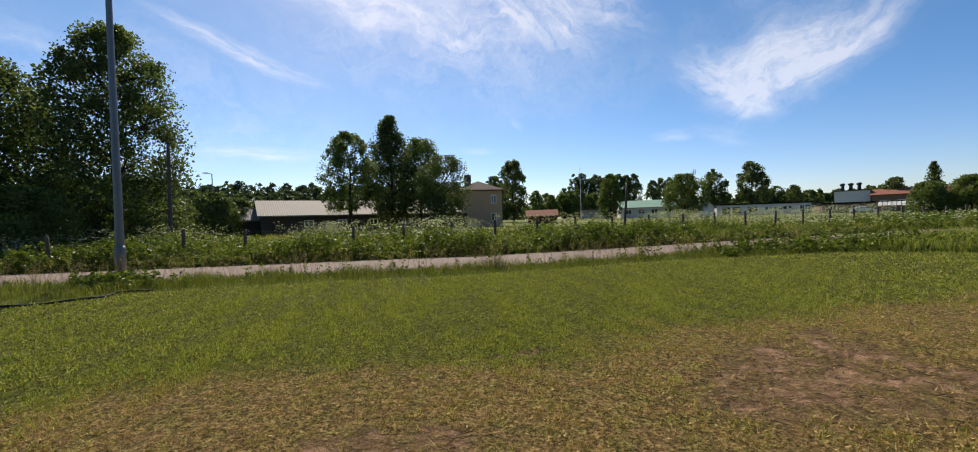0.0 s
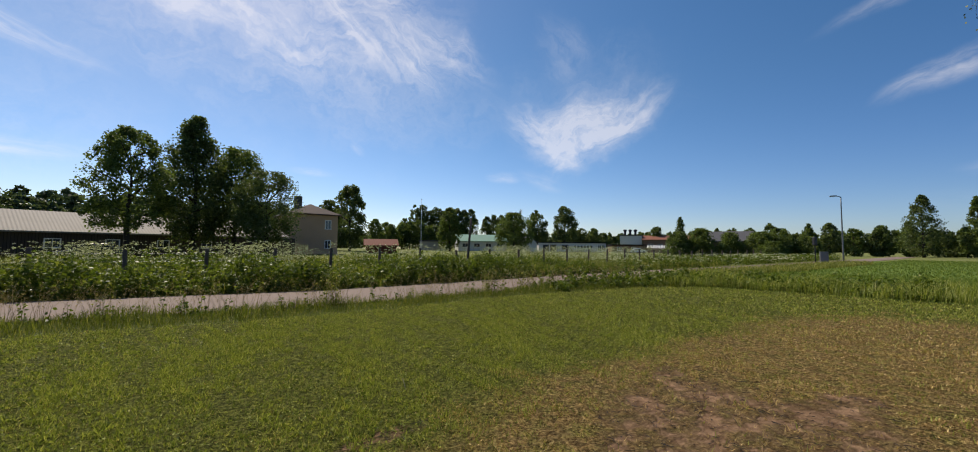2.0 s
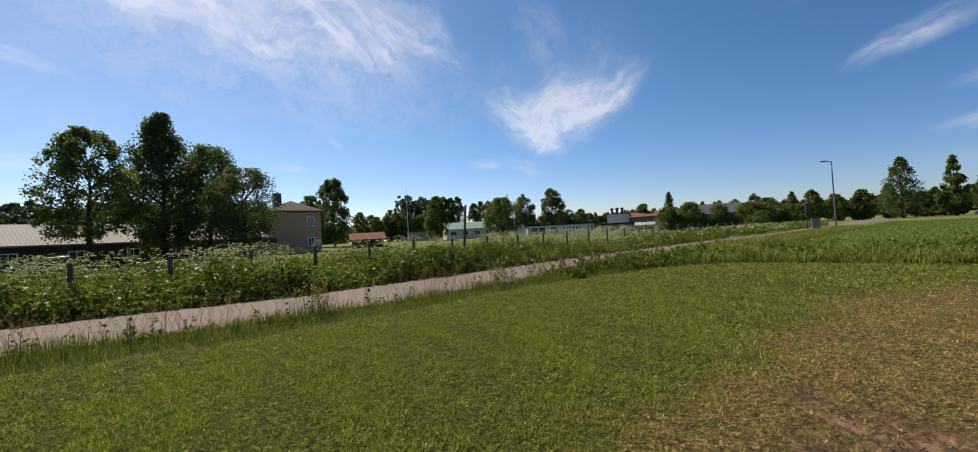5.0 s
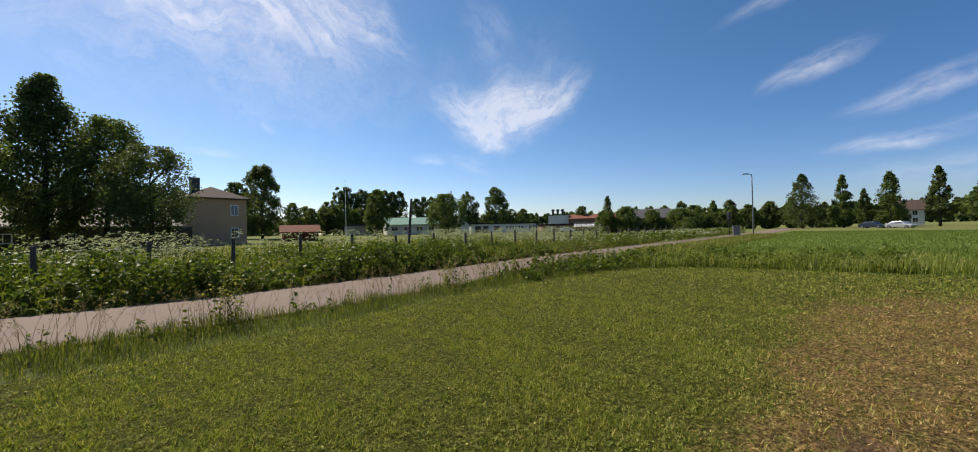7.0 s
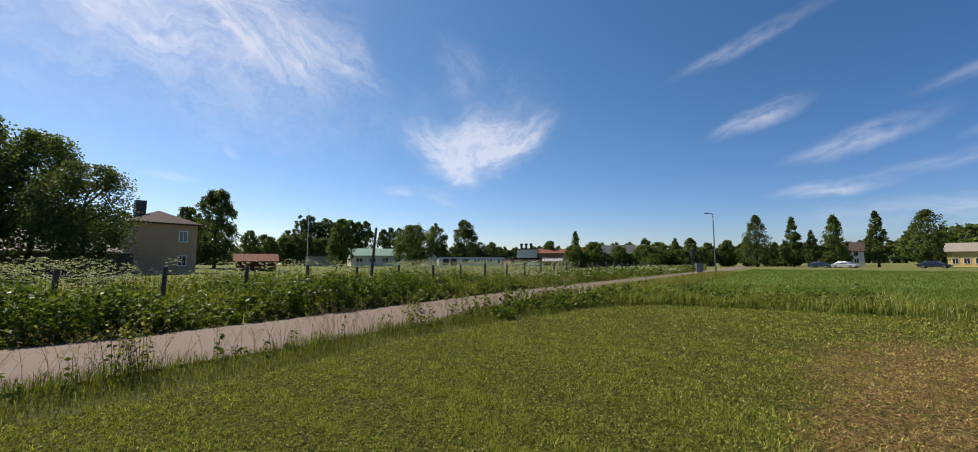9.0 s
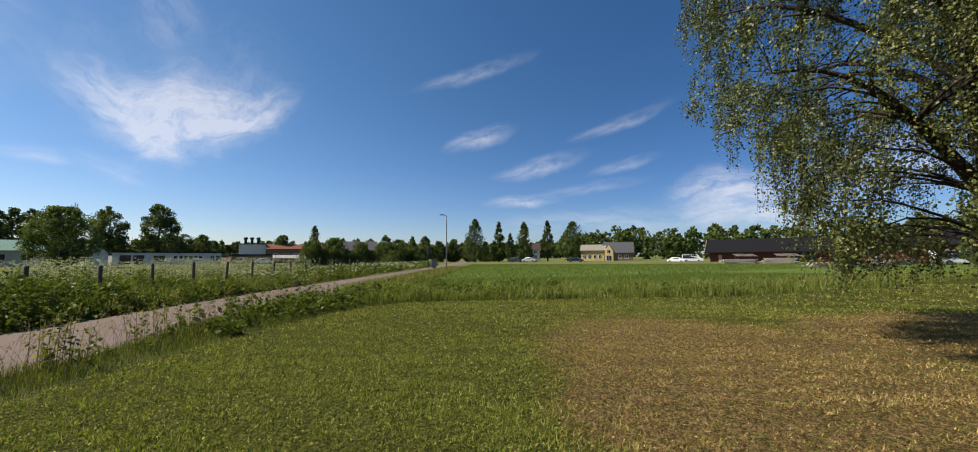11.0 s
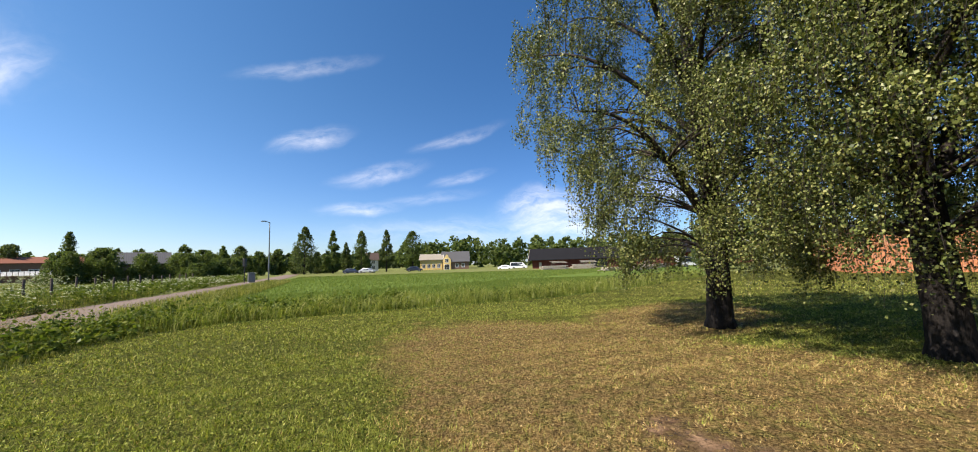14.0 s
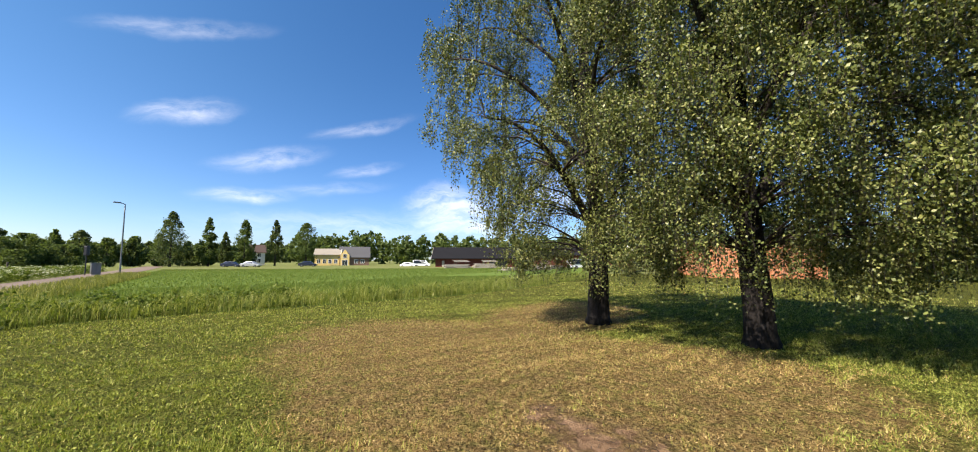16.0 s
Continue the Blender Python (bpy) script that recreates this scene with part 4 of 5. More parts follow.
# long shed with a pale roof
c, t, ln = turned((-35.0, 41.0), (-15.8, 58.8))
shed = house("long_shed", c, t, (ln, 9.0), 2.5, 1.9, "grey_plank", "pale_roof", "long low weathered wooden shed with pale sheet roof", "shed", windows=[(-8 + 4 * k, 1.1, 0.9, 0.7, 0.0) for k in range(4)])
block(shed, "door", (7.0, -0.06, 0.0), (9.6, -0.004, 2.1), "grey_plank", "wide dark plank door")
c, t, ln = turned((-38.2, 41.8), (-36.2, 43.6))
house("small_shed", c, t, (ln, 4.0), 2.2, 1.3, "grey_plank", "pale_roof", "small wooden shed with pale sheet roof", "shed")
# tan house with a hipped roof
c, t, ln = turned((-15.7, 62.8), (-10.1, 65.7))
tan = house("house", c, t, (ln, 9.5), 5.9, 1.9, "tan", "dark_tile", "two-storey tan rendered house with hipped tile roof", "house", "hip", 0.45,
            windows=[(1.7, 1.0, 0.75, 1.1, 0.0), (1.7, 3.9, 0.75, 1.2, 0.0)])
block(tan, "chimney", (-2.2, 3.2, 6.6), (-1.2, 4.0, 8.9), "dark_metal", "dark sheet-clad chimney")
block(tan, "porch", (-5.0, -1.2, 0.0), (-3.2, 2.0, 2.3), "grey_plank", "dark wooden porch", 0.04)
# red-roofed hut among the flowers
house("garden_hut", (-3.7, 71.2), 5, (5.0, 3.6), 1.5, 0.9, "red_plank", "red_tile", "small hut with faded red tile roof", "hut")
# low halls to the north
house("workshop", (8.0, 101.0), -4, (6.8, 7.0), 2.3, 0.35, "grey", "slate_roof", "low grey workshop with flat dark roof", "workshop", "flat", 0.3)
house("hall", (20.6, 100.6), -3, (12.6, 9.0), 2.6, 1.7, "white", "green_roof", "low white hall with green sheet roof", "hall", windows=[(-4.5 + 3 * k, 1.1, 1.4, 0.9, 0.0) for k in range(4)])
white = house("white_hall", (48.9, 106.9), 2.5, (21.5, 10.0), 2.6, 0.28, "white", "black_roof", "long low white building with flat dark roof", "building", "flat", 0.25,
              windows=[(-8.6, 0.3, 1.7, 1.7, 0.0, -1, 1, "dark_metal"), (-6.3, 0.3, 1.7, 1.7, 0.0, -1, 1, "dark_metal"), (-2.6, 0.8, 2.0, 1.1, 0.0, -1, 1, "dark_metal")]
              + [(0.6 + 1.05 * k, 1.15, 0.75, 0.75, 0.0, -1, 0) for k in range(6)] + [(8.6, 0.5, 0.9, 1.5, 0.0), (9.9, 0.5, 0.9, 1.5, 0.0)])
house("white_annex", (36.0, 106.6), 92, (8.0, 3.4), 2.3, 1.7, "white", "slate_roof", "white gabled annex of the low hall", "building")
house("dark_annex", (64.5, 103.2), -18, (9.0, 7.0), 2.2, 0.3, "brown_brick", "black_roof", "low dark brick annex with flat roof", "building", "flat", 0.3, windows=[(-2.5, 0.8, 1.2, 0.9, 0.0), (1.5, 0.8, 1.2, 0.9, 0.0)])
# factory with roof vents
fac = house("factory", (82.6, 129.6), -33, (7.6, 8.0), 5.4, 0.3, "white", "slate_roof", "white factory block with dark roof vents", "factory", "flat", 0.2, base=1.0)
for vx in (-2.0, -0.2, 1.6):
    bm = bmesh.new()
    tube(bm, [(vx, 2.6, 5.65), (vx, 2.6, 7.1)], [0.42, 0.42], 14)
    tube(bm, [(vx, 2.6, 7.1), (vx, 2.6, 7.25), (vx, 2.6, 7.7), (vx, 2.6, 7.85)], [0.45, 0.62, 0.62, 0.3], 14)
    part("roof_vent", bm, MAT["dark_metal"], fac, "dark metal ventilation cowl")
house("factory_wing", (92.0, 121.0), -36, (17.0, 9.0), 3.9, 1.5, "brown_brick", "red_tile", "long factory wing with faded red roof", "factory", base=1.0, windows=[(-6 + 3 * k, 1.2, 1.6, 1.1, 0.0) for k in range(5)])
gl = house("glazed_canopy", (79.0, 107.6), -37, (8.8, 5.0), 2.0, 0.25, "brown_brick", "slate_roof", "low brick shed with white glazed lean-to roof", "shed", "flat", 0.2)
for k in range(11):
    bm = bmesh.new()
    x0 = -4.3 + 0.79 * k
    q = [bm.verts.new(p) for p in ((x0, -1.3, 1.55), (x0 + 0.70, -1.3, 1.55), (x0 + 0.70, 0.15, 2.45), (x0, 0.15, 2.45))]
    bm.faces.new(q)
    bmesh.ops.solidify(bm, geom=bm.faces[:], thickness=0.05)
    part("roof_panel", bm, MAT["trim"], gl)
house("barn", (65.0, 69.0), -46, (9.0, 7.0), 3.4, 1.9, "grey_plank", "slate_roof", "wooden barn with grey sheet roof behind shrubs", "barn")
# yellow house with a grey-roofed wing
house("yellow_house", (126.6, 29.2), -84, (7.0, 7.0), 3.6, 1.7, "yellow", "pale_roof", "yellow wooden house with pale roof", "house", base=-0.3, trim="trim", windows=[(-2.4 + 1.6 * k, 1.0, 0.8, 1.1, 0.0) for k in range(4)])
yh = house("house_wing", (127.6, 21.4), -83, (8.6, 8.0), 2.9, 3.1, "brown_brick", "slate_roof", "brown brick house wing with steep grey roof", "house", base=-0.3, windows=[(0.5, 1.0, 0.9, 1.0, 0.0), (2.4, 1.0, 0.9, 1.0, 0.0)])
bm = bmesh.new()
a = [bm.verts.new(p) for p in ((-4.1, -0.5, 0), (-1.5, -0.5, 0), (-1.5, -0.5, 3.4), (-2.8, -0.5, 5.2), (-4.1, -0.5, 3.4))]
b = [bm.verts.new((v.co.x, 2.2, v.co.z)) for v in a]
bm.faces.new(a)
bm.faces.new(b[::-1])
for k in range(5):
    bm.faces.new((a[k], a[(k + 1) % 5], b[(k + 1) % 5], b[k]))
bmesh.ops.recalc_face_normals(bm, faces=bm.faces)
part("gable", bm, MAT["yellow"], yh, "yellow painted gable")
opening(yh, -2.8, 2.6, 0.9, 1.1, -0.5)
opening(yh, -2.8, 0.3, 1.5, 1.6, -0.5, -1, 1, "trim", "door")
house("pink_house", (141.0, 54.6), -70, (6.5, 7.0), 4.2, 2.4, "white", "dark_tile", "pale two-storey house with dark roof behind trees", "house", base=0.0, windows=[(-1.6, 0.8, 0.9, 1.2, 0.0), (1.6, 0.8, 0.9, 1.2, 0.0), (-1.6, 2.7, 0.9, 1.1, 0.0), (1.6, 2.7, 0.9, 1.1, 0.0)])
# red barns
c, t, ln = turned((93.6, -1.2), (90.2, -20.6))
barn = house("red_barn", c, t, (ln, 9.0), 2.75, 2.3, "red_plank", "black_roof", "long dark red wooden barn with black roof", "barn", eave=0.9, base=-0.45, trim="timber")
# open doorway: the dark inside is a flat dark sheet on the wall
block(barn, "door", (3.2, -0.05, 0.0), (7.2, -0.004, 2.3), "dark_metal", "flat dark sheet for the shade inside a wide barn opening")
block(barn, "sliding_door", (7.3, -0.12, 0.0), (8.6, -0.03, 2.4), "red_plank", "dark red plank door")
block(barn, "door_post", (-8.3, -0.12, 0.0), (-7.7, -0.03, 1.9), "timber", "pale leaning boards")
c, t, ln = turned((88.6, -23.8), (79.4, -36.4))
barn2 = house("red_barn", c, t, (ln, 9.0), 2.9, 2.4, "red_plank", "black_roof", "dark red wooden barn with black hipped roof", "barn", "hip", 0.8, base=-0.3)
# another open doorway, its inner shade drawn as a dark sheet
block(barn2, "door", (4.2, -0.05, 0.0), (7.0, -0.004, 2.4), "dark_metal", "flat dark sheet for the shade inside a wide barn opening")
red = house("red_house", (101.0, -47.0), 156, (12.0, 8.0), 4.2, 3.3, "red_plank", "red_tile", "large red wooden house with white trim", "house", base=0.0, trim="trim", windows=[(-1.5, 3.0, 0.9, 1.2, 0.0), (1.5, 3.0, 0.9, 1.2, 0.0)])
for wy, wz in ((2.4, 4.3), (5.6, 4.3), (2.4, 1.6), (5.6, 1.6)):
    fr = block(red, "window", (6.004, wy - 0.55, wz), (6.08, wy + 0.55, wz + 1.3), "trim", "white window frame")
    block(fr, "pane", (6.082, wy - 0.4, wz + 0.15), (6.09, wy + 0.4, wz + 1.15), "glass", "dark glass")
# orange brick building beyond the birches
c, t, ln = turned((29.0, -20.5), (25.2, -28.6))
br = house("brick_building", c, t, (ln, 12.0), 3.3, 0.35, "brick", "dark_metal", "low orange brick building with flat dark roof", "building", "flat", 0.35, base=0.0)

# ---- grass, weeds and crop ----
MAT["blade"] = leafy("lawn_blade", (0.085, 0.115, 0.018), (0.38, 0.41, 0.082), 0.3, (0.60, 0.54, 0.20), 0.6, stain=0.12)
MAT["straw"] = leafy("dry_blade", (0.24, 0.14, 0.05), (0.58, 0.41, 0.16), 0.2, (0.74, 0.57, 0.28), 0.7, stain=0.1)
MAT["clover"] = leafy("clover_leaf", (0.050, 0.080, 0.014), (0.28, 0.315, 0.06), 0.25, (0.42, 0.42, 0.11), 0.6, stain=0.12)
MAT["tall_grass"] = leafy("tall_grass", (0.10, 0.125, 0.028), (0.25, 0.255, 0.07), 0.4, (0.48, 0.42, 0.17), 0.5)
MAT["rim_grass"] = leafy("rim_grass", (0.11, 0.15, 0.028), (0.30, 0.33, 0.08), 0.4, (0.52, 0.48, 0.20), 0.5)
MAT["nettle"] = leafy("nettle_leaf", (0.060, 0.095, 0.016), (0.145, 0.185, 0.032), 0.36, (0.24, 0.26, 0.06), 0.45)
MAT["crop_blade"] = leafy("crop_blade", (0.085, 0.130, 0.025), (0.18, 0.235, 0.050), 0.38, (0.25, 0.28, 0.08), 0.5)
MAT["verge_blade"] = leafy("verge_grass", (0.06, 0.085, 0.014), (0.16, 0.18, 0.035), 0.38, (0.34, 0.30, 0.10), 0.6)
MAT["flower"] = leafy("white_umbel", (0.30, 0.33, 0.20), (0.58, 0.59, 0.46), 0.3, (0.80, 0.80, 0.72), 0.8)
MAT["seedhead"] = leafy("grass_seedhead", (0.20, 0.15, 0.08), (0.42, 0.33, 0.19), 0.3, (0.5, 0.42, 0.28), 0.8)


def stuff(name, v, f, mat, label, category="grass"):
    return tagged(new(name, mesh_data(name, v, f, mat)), label, category, kind="stuff")


def mask(x, y, spots, r, jag):
    best = np.full(len(x), -9.0)
    for s in spots:
        best = np.maximum(best, ellipse(x, y, s))
    n = np.sin(x * 3.1 + 2 * np.sin(y * 2.3)) * np.cos(y * 2.9 + x) * jag
    return best + n + r.normal(0, 0.07, len(x))


WALKED = np.array([(-1.3, 0.2), (-1.6, 1.2), (-1.7, 2.6), (-1.6, 4.0), (-1.1, 5.2)])


def near(x, y):
    return np.sqrt(np.min([(x - a) ** 2 + (y - b) ** 2 for a, b in WALKED], axis=0))


def lawn_points(lo, hi, per_m2, r):
    x, y = scatter(max(-16, -1.7 - hi), min(28, -1.1 + hi), max(-16, 0.2 - hi), min(14.5, 5.2 + hi), per_m2, r)
    d = near(x, y)
    west = (x < -1.3) & (y > -0.3 + (-1.27 - x) * 0.55)
    east = (x >= -1.3) & ((x > -1.75 + (5.2 - y) * 0.53) | (y > x + 1.0))
    ok = (d >= lo) & (d < hi) & (west | east)
    x, y = x[ok], y[ok]
    off, _ = offset_of(LAWN_LINE, x, y)
    ok = off < r.normal(0.0, 0.10, len(x))
    return x[ok], y[ok]


def tussock(x, y):
    """Small tufts at two sizes: 1 in a tuft, 0 in a gap."""
    rr = np.random.default_rng(77)
    t = np.zeros(len(x))
    for f, wgt, k in ((58.0, 0.3, 6), (22.0, 0.38, 5), (9.0, 0.28, 4), (2.6, 0.22, 3)):
        for _ in range(k):
            a, ph = rr.uniform(0, np.pi), rr.uniform(0, 6.28, 2)
            u = x * np.cos(a) + y * np.sin(a)
            t += wgt * np.sin(u * f * rr.uniform(0.7, 1.3) + ph[0] + 1.2 * np.sin(u * f * 0.31 + ph[1])) / np.sqrt(k)
    return np.clip(0.5 + 0.75 * t, 0, 1)


def turf(lo, hi, per_m2, wide, seed):
    """Mown turf round the walk: short blades, dry ones in the brown patches, few on bare earth."""
    r = np.random.default_rng(seed)
    x, y = lawn_points(lo, hi, per_m2, r)
    dry, bare = mask(x, y, DRY, r, 0.22), mask(x, y, BARE, r, 0.3)
    clump = tussock(x, y)
    keep = (bare < 0.12 + 0.35 * (clump - 0.5)) | (r.uniform(size=len(x)) < 0.16 * clump)
    keep &= r.uniform(size=len(x)) < np.where(dry > 0.1, 0.75, 1.0) * (0.10 + 0.90 * clump ** 1.3)
    x, y, dry, bare, clump = x[keep], y[keep], dry[keep], bare[keep], clump[keep]
    is_dry = r.uniform(size=len(x)) < np.where(dry > 0.0, np.clip(0.52 + 0.55 * dry, 0, 0.86), 0.10)
    n = len(x)
    tall = r.uniform(0.018, 0.056, n) * (0.35 + 1.05 * clump) * np.where(is_dry, 0.6, 1.0)
    ang, la = r.uniform(0, 2 * np.pi, n), r.uniform(0, 2 * np.pi, n)
    ln = tall * np.where(is_dry, 1.5, 0.9) * r.uniform(0.2, 1.0, n)
    p = np.stack([x, y, height(x, y) + 0.006], 1)
    hw = np.stack([np.cos(ang), np.sin(ang), np.zeros(n)], 1) * (wide * 0.5 * r.uniform(0.6, 1.3, n))[:, None]
    tip = p + np.stack([np.cos(la) * ln, np.sin(la) * ln, tall], 1)
    v = np.stack([p - hw, p + hw, tip], 1).reshape(-1, 3)
    f = np.arange(n * 3).reshape(-1, 3)
    return v, f, is_dry


for lo, hi, per, wide, seed in ((0.0, 4.0, 4600, 0.0068, 41), (4.0, 7.5, 2500, 0.0095, 42), (7.5, 14.0, 760, 0.017, 43), (14.0, 27.0, 140, 0.036, 44)):
    v, f, dry = turf(lo, hi, per, wide, seed)
    v3 = v.reshape(-1, 9)
    for flag, mat, lab in ((False, "blade", "short mown green grass blades of the lawn"), (True, "straw", "short dry straw-coloured grass of the lawn")):
        q = v3[dry == flag].reshape(-1, 3)
        stuff("grass", q, np.arange(len(q)).reshape(-1, 3), MAT[mat], lab)

# clover and broad leaves in the green turf
r = np.random.default_rng(45)
vs = []
for lo, hi, per, size in ((0.0, 4.2, 1900, 0.018), (4.2, 8.5, 900, 0.024), (8.5, 16.0, 220, 0.036)):
    x, y = lawn_points(lo, hi, per, r)
    dry = mask(x, y, DRY, r, 0.2)
    ok = (dry < 0.04) & (tussock(x, y) + r.normal(0, 0.45, len(x)) > 0.42)
    p = np.stack([x, y, height(x, y) + r.uniform(0.015, 0.04, len(x))], 1)[ok]
    v, _ = leaves(p, size, r, 0.0, 0.9, np.array([0, 0, 0.0]))
    vs.append(v)
v = np.concatenate(vs)
stuff("clover", v, np.arange(len(v)).reshape(-1, 4), MAT["clover"], "low clover leaves among the mown grass", "clover")

# fallen leaves and straw scraps on the earth
x, y = r.uniform(-6, 13, 90000), r.uniform(-1.5, 8.5, 90000)
ok = (mask(x, y, DRY, r, 0.2) > 0.0) & (tussock(x, y) + r.normal(0, 0.2, 90000) > 0.5) & (r.uniform(size=90000) < np.where(mask(x, y, BARE, r, 0.3) > 0.1, 0.15, 1.0)) & (offset_of(LAWN_LINE, x, y)[0] < 0)
p = np.stack([x, y, height(x, y) + 0.022], 1)[ok]
v, f = leaves(p, 0.024, r, 0.0, 0.34)
v[:, 2] = np.clip(v[:, 2], height(v[:, 0], v[:, 1]) + 0.012, None)
stuff("leaf_litter", v, f, MAT["straw"], "small dry fallen leaves scattered on bare earth", "leaf")
# dark sticks and dead roots lying on the earth
x, y = r.uniform(-2.6, 4.2, 2400), r.uniform(2.2, 5.8, 2400)
ok = mask(x, y, BARE, r, 0.3) > -0.15
x, y = x[ok], y[ok]
n = len(x)
az, ln = r.uniform(0, 6.28, n), r.uniform(0.02, 0.10, n)
s = np.linspace(-0.5, 0.5, 4)
pl = np.stack([x[:, None] + np.cos(az)[:, None] * ln[:, None] * s, y[:, None] + np.sin(az)[:, None] * ln[:, None] * s, height(x, y)[:, None] + 0.016 + r.uniform(0, 0.012, (n, 4))], 2)
pl[:, 1:3, :2] += r.normal(0, 0.004, (n, 2, 2))
v, f = strands(pl, r.uniform(0.0015, 0.004, n), np.full(n, 0.001), 3)
stuff("stick", v, f, MAT["twig"], "thin dark sticks and dead stems lying on bare earth", "sticks")


def region(x0, x1, y0, y1, per, r, test):
    x, y = scatter(x0, x1, y0, y1, per, r)
    lane, s = offset_of(LANE_LINE, x, y)
    lawn, _ = offset_of(LAWN_LINE, x, y)
    ok = test(x, y, lane, lawn)
    return x[ok], y[ok], lane[ok], lawn[ok]


def strip(name, pts, tall, wide, mat, label, r, lean=0.45):
    v, f = blades(pts, tall, wide, lean, r)
    return stuff(name, v, f, MAT[mat], label)


# verge between the lawn and the path
r = np.random.default_rng(46)
x, y, lane, lawn = region(-18, 12, 3, 22, 900, r, lambda x, y, a, b: (b > 0.02) & (a < -1.88) & (b < 4))
k = 0.45 + 0.55 * np.sin(x * 1.3 + np.sin(y * 2)) ** 2
tall = r.uniform(0.08, 0.42, len(x)) * k * np.clip(0.35 + lawn * 0.9, 0.35, 1.0)
strip("grass", np.stack([x, y, height(x, y)], 1), tall, 0.007, "verge_blade", "rough uncut grass along the path's edge", r, 0.95)
x, y, lane, lawn = region(12, 46, 12, 40, 130, r, lambda x, y, a, b: (a < -1.85) & (a > -4.5) & (b > 0.1))
strip("grass", np.stack([x, y, height(x, y)], 1), r.uniform(0.2, 0.55, len(x)), 0.025, "tall_grass", "rough uncut grass along the path's edge", r, 0.5)
# seed stalks leaning over the path
x, y, lane, lawn = region(-16, 10, 5, 20, 38, r, lambda x, y, a, b: (b > 0.4) & (a < -1.75) & (a > -2.6))
n = len(x)
tall = r.uniform(0.40, 0.85, n)
s = np.linspace(0, 1, 6)
az = r.uniform(0, 6.28, n)
pl = np.stack([x[:, None] + np.cos(az)[:, None] * tall[:, None] * 0.35 * s ** 2, y[:, None] + np.sin(az)[:, None] * tall[:, None] * 0.35 * s ** 2, height(x, y)[:, None] + tall[:, None] * s * (1 - 0.12 * s)], 2)
v, f = strands(pl, np.full(n, 0.003), np.full(n, 0.0015), 3)
stuff("grass_stalk", v, f, MAT["seedhead"], "tall thin dry grass stalks beside the path")
p = (pl[:, 4:6].repeat(9, 1) + r.normal(0, 0.018, (n, 18, 3)) * np.array([1, 1, 2.2])).reshape(-1, 3)
v, f = leaves(p, 0.022, r, 0, 0.45)
stuff("grass_seedhead", v, f, MAT["seedhead"], "feathery brown seed heads of tall grass")


def weeds(x, y, tall, per, leaf, mat, label, r, name="weed", droop=0.5):
    """Leafy upright weeds: a stem each, with leaves in turn along it."""
    n = len(x)
    z = height(x, y)
    az, ln = r.uniform(0, 6.28, n), r.uniform(0.0, 0.22, n)
    s = np.linspace(0, 1, 4)
    pl = np.stack([x[:, None] + np.cos(az)[:, None] * (ln * tall)[:, None] * s ** 1.5, y[:, None] + np.sin(az)[:, None] * (ln * tall)[:, None] * s ** 1.5, z[:, None] + tall[:, None] * s], 2)
    v1, f1 = strands(pl, np.full(n, 0.006), np.full(n, 0.003), 3)
    k = r.uniform(0.12, 1.0, (n, per)) * 3
    i0 = np.minimum(2, k.astype(int))
    rows = np.arange(n)[:, None]
    p = pl[rows, i0] + (pl[rows, i0 + 1] - pl[rows, i0]) * (k - i0)[..., None]
    a = r.uniform(0, 6.28, (n, per))
    out = np.stack([np.cos(a), np.sin(a), r.uniform(-0.45, 0.35, (n, per))], 2)
    p = p + out * (leaf * 0.6)
    p = p.reshape(-1, 3)
    d = out.reshape(-1, 3) * 2.2
    v2, f2 = leaves(p, leaf, r, droop * 0.4, 0.6, d)
    v = np.concatenate([v2, v1])
    f = np.concatenate([f2, f1 + len(v2)])
    return stuff(name, v, f, MAT[mat], label, "weeds")


# nettles and tall weeds beyond the path
r = np.random.default_rng(47)
x, y, lane, lawn = region(-30, 16, 5, 30, 40, r, lambda x, y, a, b: (a > 1.72) & (a < 4.2))
wave = 0.75 + 0.25 * np.sin(x * 0.9 + np.sin(y * 0.8) * 1.5) + 0.12 * np.sin(x * 2.7)
tall = r.uniform(0.70, 1.22, len(x)) * wave * np.clip(0.34 + (lane - 1.70) * 0.95, 0.34, 1.0)
tall *= 1 - 0.5 * smoothstep(4, 13, x)
weeds(x, y, tall, 26, 0.11, "nettle", "dense nettles and tall green weeds along the path", r)
x, y, lane, lawn = region(-34, 20, 5, 38, 11, r, lambda x, y, a, b: (a > 4.2) & (a < 9.5))
tall = r.uniform(0.65, 1.30, len(x)) * (0.85 + 0.25 * np.sin(x * 0.6 + y * 0.4)) * (1 - 0.5 * smoothstep(4, 13, x))
weeds(x, y, tall, 18, 0.11, "nettle", "tall green weeds round the fence", r)
x, y, lane, lawn = region(16, 62, 20, 52, 7, r, lambda x, y, a, b: (a > 1.8) & (a < 7.5))
weeds(x, y, r.uniform(0.5, 1.0, len(x)), 12, 0.16, "nettle", "tall green weeds along the far path", r)
